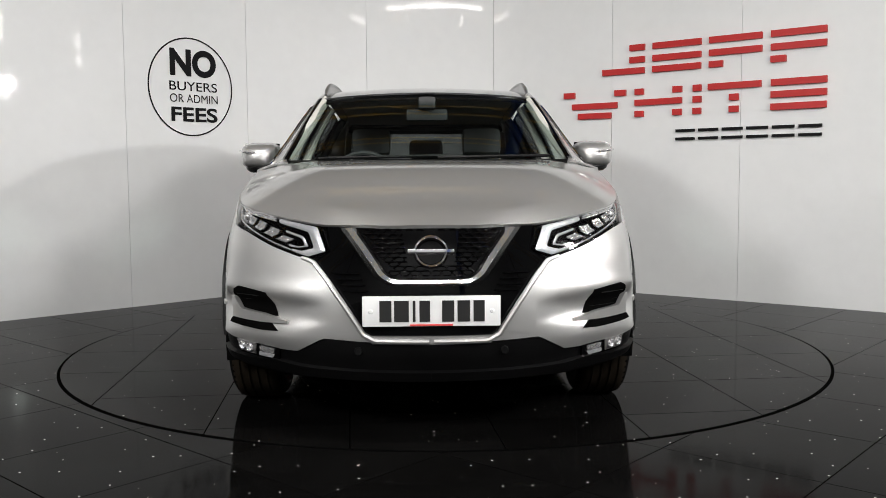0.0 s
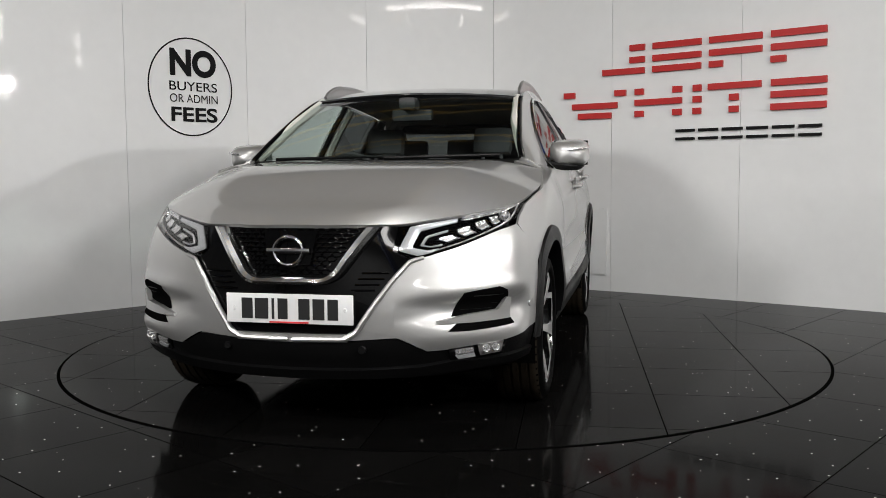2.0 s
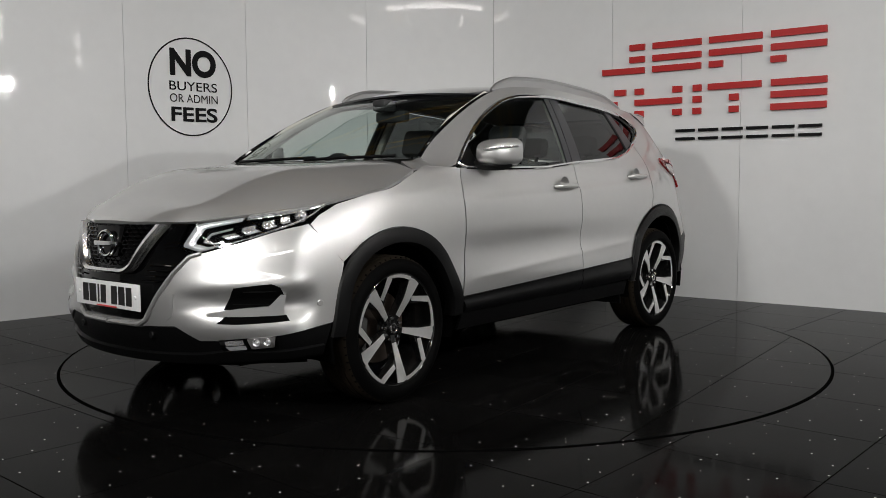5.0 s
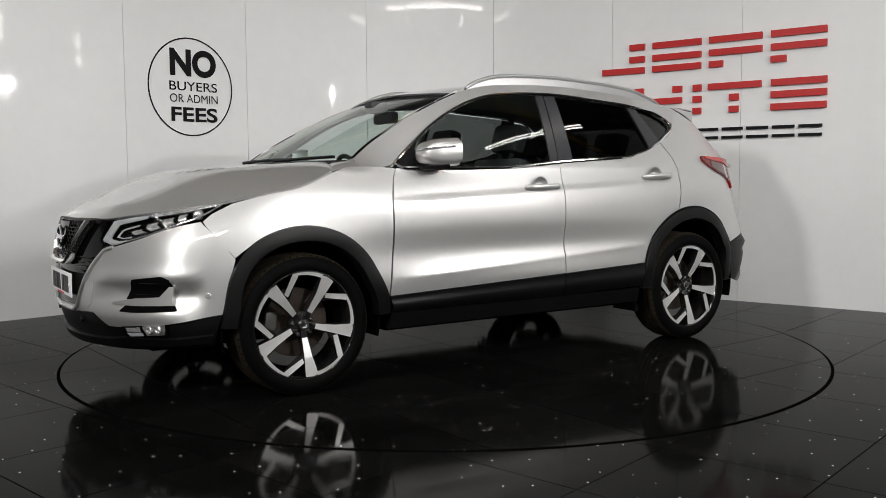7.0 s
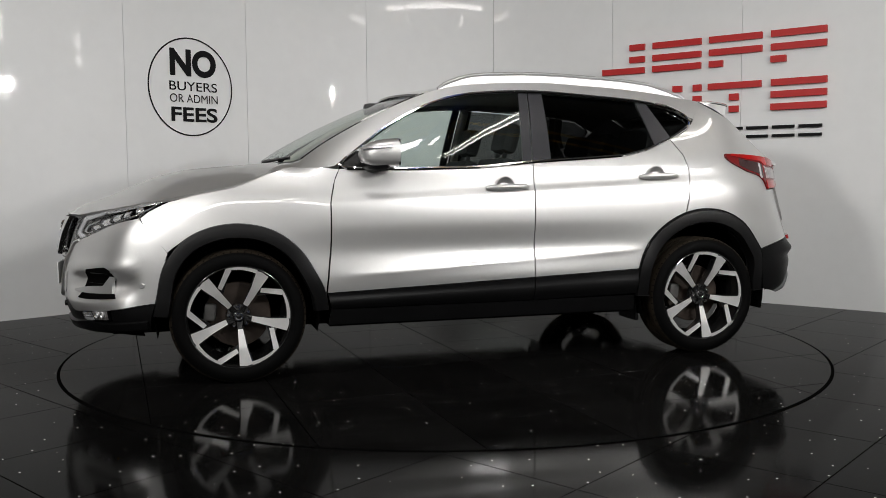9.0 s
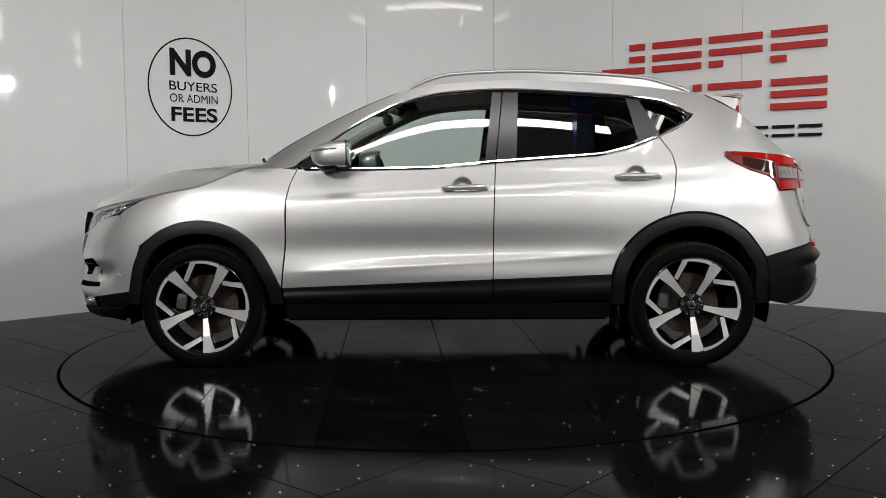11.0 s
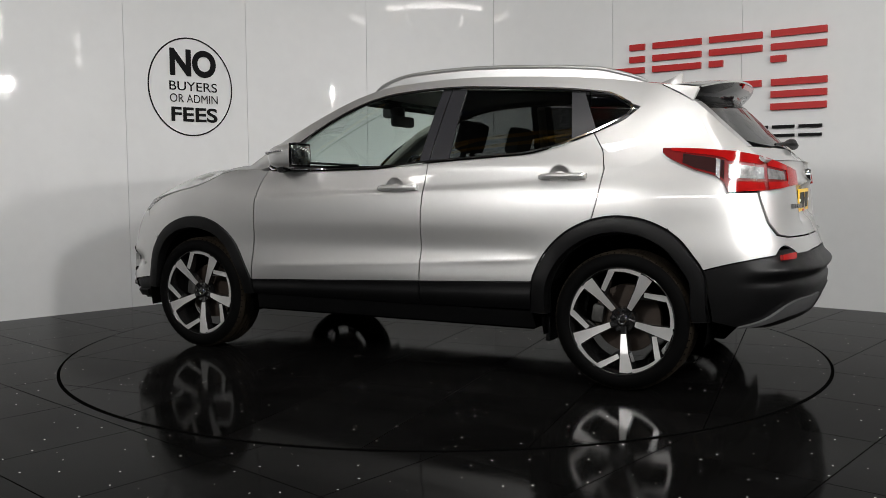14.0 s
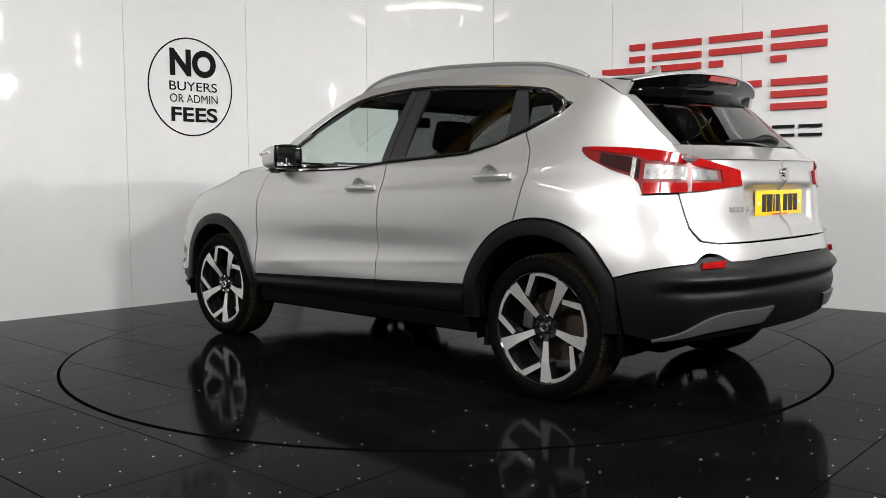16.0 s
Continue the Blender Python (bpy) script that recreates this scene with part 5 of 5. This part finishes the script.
    box(bm, .44, -.40, .95, .56, -.32, 1.03, bevel=0.02)
    part("steering_wheel", bm, DASH, car, "dark steering wheel")
    for x, y, back in ((.0, .36, 0), (.0, -.36, 0), (-.82, .40, 1), (-.82, -.40, 1), (-.82, 0, 1)):
        bm = bmesh.new()
        m = pose(x - .10, y, .60, 0, -16, 0)
        box(bm, -.07, -.24 if not back else -.2, 0, .07, .24 if not back else .2, .56, m, 0.05)
        box(bm, -.02, -.25 if not back else -.2, -.08, .5, .25 if not back else .2, .10, pose(x - .1, y, .55), 0.04)
        s = part("seat", bm, SEAT, car, "dark cloth seat")
        bm = bmesh.new()
        box(bm, -.05, -.125, .60, .05, .125, .78 if not back else .74, m, 0.04)
        box(bm, -.012, -.07, .54, .012, -.05, .64, m)
        box(bm, -.012, .05, .54, .012, .07, .64, m)
        part("headrest", bm, SEAT, s)
    bm = bmesh.new()
    box(bm, .35, -.12, 1.36, .40, .12, 1.43, bevel=0.02)
    box(bm, .38, -.05, 1.42, .50, .05, 1.49, bevel=0.02)
    part("cabin_mirror", bm, DASH, car, "black inside mirror and sensor box")
    bm = bmesh.new()
    grid(bm, [[Vector((x, roof_edge(x)[0] * .97 * k, roof_edge(x)[1] - 0.03)) for k in np.linspace(-1, 1, 9)] for x in np.linspace(.2, -1.45, 12)])
    part("headlining", bm, TRIM_BEIGE, car, "pale headlining")
    for sgn in (1, -1):
        bm = bmesh.new()
        grid(bm, [[Vector((x, sgn * (body(x, z).y - .06), z)) for x in np.linspace(.75, -.84, 16)] for z in (.4, .8, 1.06)])
        part("door_lining", bm, DASH, car, "dark inner door lining")
        for pth in ([(.93, 1.13), (.6, 1.34), (.25, 1.49)], [(-.30, 1.08), (-.34, 1.49)], [(-1.1, 1.2), (-1.05, 1.46)]):
            bm = bmesh.new()
            tube(bm, [(lambda q: (q.x, sgn * (q.y - .05), q.z))(body(x, z)) for x, z in along(pth, 8)], .028, 8)
            part("pillar_lining", bm, TRIM_BEIGE if pth[0][0] > -1 else DASH, car, "pale pillar lining")
    bm = bmesh.new()
    box(bm, -1.75, -.62, .95, -1.2, .62, 1.0)
    part("parcel_shelf", bm, DASH, car, "dark parcel shelf")
    # exhaust pipe
    bm = bmesh.new()
    tube(bm, [(-1.2, .45, .25), (-1.6, .45, .27), (-1.72, .45, .25)], .025, 10)
    part("exhaust_pipe", bm, IRON, car, "dull exhaust pipe")


build_front()
build_cladding()
build_rear()
for wx in (1.323, -1.323):
    build_wheel(wx, .787, 0)
    build_wheel(wx, -.787, 180)
build_trim()


# ---- signs on the wall ----
def wall_slab(bm, k0, k1, z0, z1, thick, z0b=None, z1b=None, steps=6):
    """A flat bar that follows the wall between two places."""
    z0b, z1b = z0 if z0b is None else z0b, z1 if z1b is None else z1b
    rings = []
    for i in range(steps + 1):
        w = i / steps
        p, d, n = wall_frame(k0 + (k1 - k0) * w)
        a, b = z0 + (z0b - z0) * w, z1 + (z1b - z1) * w
        rings.append([p + n * 0.003 + Vector((0, 0, a)), p + n * (0.003 + thick) + Vector((0, 0, a)), p + n * (0.003 + thick) + Vector((0, 0, b)), p + n * 0.003 + Vector((0, 0, b))])
    vs = [[bm.verts.new(q) for q in r] for r in rings]
    for i in range(steps):
        for j in range(4):
            bm.faces.new((vs[i][j], vs[i][(j + 1) % 4], vs[i + 1][(j + 1) % 4], vs[i + 1][j]))
    bm.faces.new(vs[0][::-1])
    bm.faces.new(vs[-1])
    bmesh.ops.recalc_face_normals(bm, faces=bm.faces)
    return bm


def firm_sign():
    sign = tagged(new("wall_sign"), "raised red and black bars of a firm's sign on the wall", "sign")
    T1, T2 = .052, .042
    rows = []
    # top line: four blocks of bars
    for k0, k1, kind in ((7.93, 8.27, "b"), (8.336, 8.71, "e"), (8.772, 9.144, "f"), (9.204, 9.56, "f")):
        rows += [(k0 if kind != "b" else k0 + .22, k1, 2.19 - T1, 2.19)]
        rows += [(k0, k1, 2.085 - T1, 2.085)] if kind in "ef" else [(k0 + .22, k1, 2.085 - T1, 2.085)]
        rows += [(k0, k1, 1.938, 1.938 + T1)] if kind in "eb" else [(k0, k0 + .10, 1.938, 1.938 + T1)]
    for k0, k1, kind in ((7.61, 8.12, "b"), (8.195, 8.568, "h"), (8.655, 8.716, "i"), (8.768, 9.144, "t"), (9.21, 9.568, "e")):
        if kind in "b":
            rows += [(k0, k0 + .09, 1.805 - T1, 1.805), (k1 - .09, k1, 1.805 - T1, 1.805), (k0 + .07, k1 - .07, 1.70 - T1, 1.70), (k0 + .12, k1 - .12, 1.56, 1.56 + T1)]
        elif kind == "h":
            rows += [(k0, k0 + .07, 1.805 - T1, 1.805), (k1 - .07, k1, 1.805 - T1, 1.805), (k0, k1, 1.71 - T1, 1.71), (k0, k0 + .07, 1.56, 1.56 + T1), (k1 - .07, k1, 1.56, 1.56 + T1)]
        elif kind == "i":
            rows += [(k0, k1, 1.75, 1.805), (k0, k1, 1.657, 1.71), (k0, k1, 1.56, 1.612)]
        elif kind == "t":
            rows += [(k0, k1, 1.805 - T1, 1.805), (k0 + .155, k1 - .155, 1.657, 1.71), (k0 + .155, k1 - .155, 1.56, 1.612)]
        else:
            rows += [(k0, k1, 1.805 - T1, 1.805), (k0, k1, 1.71 - T1, 1.71), (k0, k1, 1.56, 1.56 + T1)]
    for k0, k1, z0, z1 in rows:
        part("bar", wall_slab(bmesh.new(), k0, k1, z0, z1, 0.03), RED_PAINT, sign, smooth=False)
    w = (9.57 - 8.523) / 6
    for i in range(6):
        k0 = 8.523 + i * w
        part("black_bar", wall_slab(bmesh.new(), k0, k0 + w * .84, 1.414, 1.438, 0.02, steps=3), BLACK_PAINT, sign, smooth=False)
        part("black_bar", wall_slab(bmesh.new(), k0, k0 + w * .84, 1.345, 1.368, 0.02, steps=3), BLACK_PAINT, sign, smooth=False)


def round_sign():
    p, d, n = wall_frame(4.521)
    centre = p + n * 0.004 + Vector((0, 0, 1.818))
    sign = tagged(new("round_sign"), "round black-outlined lettered sign on the white wall", "sign")

    def lay(u, v, lift):
        q, _, m = wall_frame(4.521 + u / 1.146)
        return q + m * (0.004 + lift) + Vector((0, 0, 1.818 + v))

    bm = bmesh.new()
    R = .402
    ang = np.linspace(0, 2 * math.pi, 97)[:-1]
    a = [bm.verts.new(lay(R * math.cos(t), R * 1.03 * math.sin(t), 0.003)) for t in ang]
    b = [bm.verts.new(lay((R - .012) * math.cos(t), (R * 1.03 - .012) * math.sin(t), 0.003)) for t in ang]
    c = [bm.verts.new(lay(R * math.cos(t), R * 1.03 * math.sin(t), 0.0)) for t in ang]
    for i in range(96):
        j = (i + 1) % 96
        bm.faces.new((a[i], a[j], b[j], b[i]))
        bm.faces.new((c[i], c[j], a[j], a[i]))
    part("ring", bm, BLACK_PAINT, sign)
    for text, x0, x1, z0, z1, bold in (("NO", 4.35, 4.737, 1.905, 2.135, .028), ("BUYERS", 4.342, 4.742, 1.785, 1.862, .003), ("OR ADMIN", 4.344, 4.745, 1.686, 1.756, 0.0), ("FEES", 4.352, 4.74, 1.525, 1.648, .016)):
        cu = bpy.data.curves.new("lettering", "FONT")
        cu.body, cu.size, cu.extrude, cu.offset = text, 1.0, 0.0, bold * 1.6
        tmp = new("lettering_source", cu)
        bpy.context.view_layer.update()
        me = bpy.data.meshes.new_from_object(tmp.evaluated_get(bpy.context.evaluated_depsgraph_get()))
        bpy.data.objects.remove(tmp)
        co = np.array([v.co[:] for v in me.vertices])
        lo, hi = co.min(0), co.max(0)
        u0, u1 = (x0 - 4.521) * 1.146, (x1 - 4.521) * 1.146
        for v in me.vertices:
            v.co = lay(u0 + (v.co.x - lo[0]) / (hi[0] - lo[0]) * (u1 - u0), z0 - 1.818 + (v.co.y - lo[1]) / (hi[1] - lo[1]) * (z1 - z0), 0.003)
        me.materials.append(BLACK_PAINT)
        o = new("lettering", me)
        o.parent = sign


def wall_hatch():
    bm = wall_slab(bmesh.new(), 7.60, 7.972, .148, .75, 0.012)
    tagged(part("wall_hatch", bm, WALL_PANEL, smooth=False), "white flush access hatch low in the wall", "hatch")


firm_sign()
round_sign()
wall_hatch()


# ---- the hall's steelwork and lights ----
def truss(y):
    t = tagged(new("roof_truss"), "yellow painted steel roof truss", "truss", "roof trusses")
    for name, path, r in (("chord", [(-13.0, y, 4.6), (-6, y, 5.9), (0, y, 6.7), (6, y, 5.9), (13.0, y, 4.6)], .07), ("chord", [(-13.0, y, 4.2), (-6, y, 5.2), (0, y, 5.9), (6, y, 5.2), (13.0, y, 4.2)], .06)):
        bm = bmesh.new()
        tube(bm, path, r, 6)
        part(name, bm, STEEL_YELLOW, t)
    for i in range(12):
        x = -11 + i * 2
        zt, zb = 6.7 - abs(x) * .155, 5.9 - abs(x) * .128
        bm = bmesh.new()
        tube(bm, [(x, y, zb), (x + 1, y, 6.7 - abs(x + 1) * .155)], .035, 5)
        part("brace", bm, STEEL_YELLOW, t)
    return t


for ty in (-13, -9.5, -6, -3.0, -0.2, 2.2, 4.6):
    truss(ty)
bm = bmesh.new()
box(bm, 1.8, -9.7, 0, 2.1, -9.4, 6.2, bevel=0.01)
tagged(part("steel_column", bm, STEEL_BLUE), "blue painted steel column", "column")


bm = bmesh.new()
box(bm, 1.5, -9.4, 5.55, 1.72, 8.9, 5.85, bevel=0.01)
tagged(part("steel_beam", bm, STEEL_BLUE), "blue painted steel beam under the roof", "beam")


def tube_lamp(x, y, z, length, turn, tilt=0.0):
    m = pose(x, y, z, 0, tilt, turn)
    bm = bmesh.new()
    box(bm, -length / 2, -.09, .04, length / 2, .09, .10, bevel=0.01)
    t = part("tube_lamp", bm, TRIM_BEIGE, None)
    tagged(t, "twin tube lamp hung below the hall roof", "ceiling light", "tube lamps")
    t.matrix_local = m
    for hx in (-length / 3, length / 3):
        bm = bmesh.new()
        tube(bm, [(hx, 0, .09), (hx, 0, 7.0 - z)], .008, 5)
        part("hanger", bm, TRIM_BEIGE, t)
    for dy in (-.06, .06):
        bm = bmesh.new()
        tube(bm, [(-length / 2 + .02, dy, .02), (length / 2 - .02, dy, .02)], .02, 8)
        part("tube", bm, TUBE, t, "glowing fluorescent tube")


for lx, ly, turn in ((-5.5, -7.0, 90), (-5.5, -3.2, 90), (5.5, -7.0, 90), (4.5, -0.6, 70), (2.1, -2.6, 80), (-1.6, -8.5, 90), (1.6, -8.5, 90)):
    tube_lamp(lx, ly, 4.6, 1.8, turn)


def work_lamp(x, y, glows):
    """A slim stand with small bright lamps."""
    t = tagged(new("work_lamp"), "slim stand with small bright work lamps", "lamp", "work lamps")
    bm = bmesh.new()
    tube(bm, [(x, y, 0.0), (x, y, 3.8)], .018, 8)
    part("pole", bm, CLAD, t)
    bm = bmesh.new()
    box(bm, x - .2, y - .2, -.004, x + .2, y + .2, .02, bevel=0.005)
    part("foot_plate", bm, CLAD, t)
    for a, b, r in glows:
        bm = bmesh.new()
        tube(bm, [a, b], r, 8)
        part("glow", bm, TUBE, t, "small glowing lamp")


work_lamp(4.75, -3.1, [((4.70, -3.06, 2.36), (4.68, -3.02, 2.50), .05), ((4.55, -3.0, 3.30), (4.70, -3.06, 3.75), .025)])
work_lamp(5.2, -2.15, [((5.13, -2.06, 2.95), (5.13, -2.06, 3.13), .02), ((5.18, -2.11, 2.95), (5.18, -2.11, 3.13), .02), ((5.13, -2.06, 3.27), (5.13, -2.06, 3.47), .02), ((5.18, -2.11, 3.27), (5.18, -2.11, 3.47), .02)])


def flood(x, y, z):
    """The housing behind a flood light, turned to the car."""
    t = tagged(new("flood_lamp"), "black flood lamp on a stand beside the camera", "lamp", "flood lamps")
    m = look((x, y, z), (0, 1.0, 0.8))
    bm = bmesh.new()
    box(bm, -.24, -.24, .03, .24, .24, .16, m, 0.02)
    part("housing", bm, CLAD, t)
    bm = bmesh.new()
    tube(bm, [(x, y - .1, .02), (x, y - .1, z)], .02, 8)
    part("pole", bm, CLAD, t)
    for k in range(3):
        bm = bmesh.new()
        tube(bm, [(x, y - .1, .5), (x + .5 * math.cos(2.1 * k), y - .1 + .5 * math.sin(2.1 * k), .015)], .012, 6)
        part("leg", bm, CLAD, t)


flood(*FLOOD_W)
flood(*FLOOD_E)


# ---- floor and turntable ----
TILE = 0.59


def clip_circle(poly, r, n=120):
    for k in range(n):
        a = 2 * math.pi * (k + 0.5) / n
        nx, ny = math.cos(a), math.sin(a)
        lim = r * math.cos(math.pi / n)
        out = []
        for i in range(len(poly)):
            p, q = poly[i], poly[(i + 1) % len(poly)]
            dp, dq = p[0] * nx + p[1] * ny - lim, q[0] * nx + q[1] * ny - lim
            if dp <= 0:
                out.append(p)
            if (dp < 0 < dq) or (dq < 0 < dp):
                w = dp / (dp - dq)
                out.append((p[0] + (q[0] - p[0]) * w, p[1] + (q[1] - p[1]) * w))
        poly = out
        if len(poly) < 3:
            return []
    return poly


def slab_mesh(poly, top):
    bm = bmesh.new()
    hi = [bm.verts.new((x, y, top)) for x, y in poly]
    lo = [bm.verts.new((x, y, top - .008)) for x, y in poly]
    n = len(poly)
    bm.faces.new(hi)
    for i in range(n):
        bm.faces.new((lo[i], lo[(i + 1) % n], hi[(i + 1) % n], hi[i]))
    return bm


bm = bmesh.new()
lathe(bm, [(0.001, -0.003), (2.246, -0.003), (2.246, -0.0185)], 140, "Z")
bmesh.ops.recalc_face_normals(bm, faces=bm.faces)
turntable = tagged(part("turntable", bm, GROUT), "round turntable of polished black granite tiles set in the floor", "turntable")
c4, s4 = math.cos(radians(4.6)), math.sin(radians(4.6))
for i in range(-5, 6):
    for j in range(-5, 6):
        g = .0025
        quad = [((i + a) * TILE + (g if a == 0 else -g) - .005, (j + b) * TILE + (g if b == 0 else -g) - .045) for a, b in ((0, 0), (1, 0), (1, 1), (0, 1))]
        poly = clip_circle([(x * c4 - y * s4, x * s4 + y * c4) for x, y in quad], 2.229)
        if len(poly) > 2:
            part("tile", slab_mesh(poly, 0.0), GRANITE, turntable, smooth=False)
floor = tagged(new("floor"), "black polished granite tiled floor", "floor", kind="structure")
c5, s5 = math.cos(radians(48.6)), math.sin(radians(48.6))
shared = None
for i in range(-9, 10):
    for j in range(-9, 10):
        u, v = (i + .5) * .595 + .08, (j + .5) * .595 + .30
        x, y = u * c5 - v * s5, u * s5 + v * c5
        if 1.86 < math.hypot(x, y) < 4.7 and y < 3.6:
            if shared is None:
                h = .2950
                o = part("floor_tile", slab_mesh([(-h, -h), (h, -h), (h, h), (-h, h)], 0.0), GRANITE, floor, smooth=False)
                shared = o.data
            else:
                o = new("floor_tile", shared)
                o.parent = floor
            o.matrix_local = pose(x, y, -.004, 0, 0, 48.6)
bm = bmesh.new()
box(bm, -13, -16, -0.02, 13, 9, -0.0075)
part("floor_bed", bm, GRANITE, floor, "black granite floor beyond", smooth=False)


# ---- what moves: the turntable and the car on it ----
ANGLES = ((0, -1.42), (.5, .98), (1, 4.24), (1.5, 8.52), (2, 12.94), (2.5, 17.26), (3, 21.61), (3.5, 26.09), (4, 30.46), (4.5, 34.85), (5, 39.25), (5.5, 43.65), (6, 48.05), (6.5, 52.44), (7, 56.8), (7.5, 61.1), (8, 65.37), (8.5, 69.66), (9, 73.97), (9.5, 78.25), (10, 82.53), (10.5, 86.81), (11, 91.1), (11.5, 95.4), (12, 99.84), (12.5, 104.24), (13, 108.65), (13.5, 112.9), (14, 117.1), (14.5, 121.05), (15, 125.0), (15.5, 129.15), (16, 133.4))


def motions():
    walk(turntable, [(t, pose(0, 0, 0, 0, 0, -a)) for t, a in ANGLES])
    walk(car, [(t, pose(0, 0, 0, 0, 0, -90 - a) @ pose(CAR_OX, CAR_OY, 0)) for t, a in ANGLES])


motions()
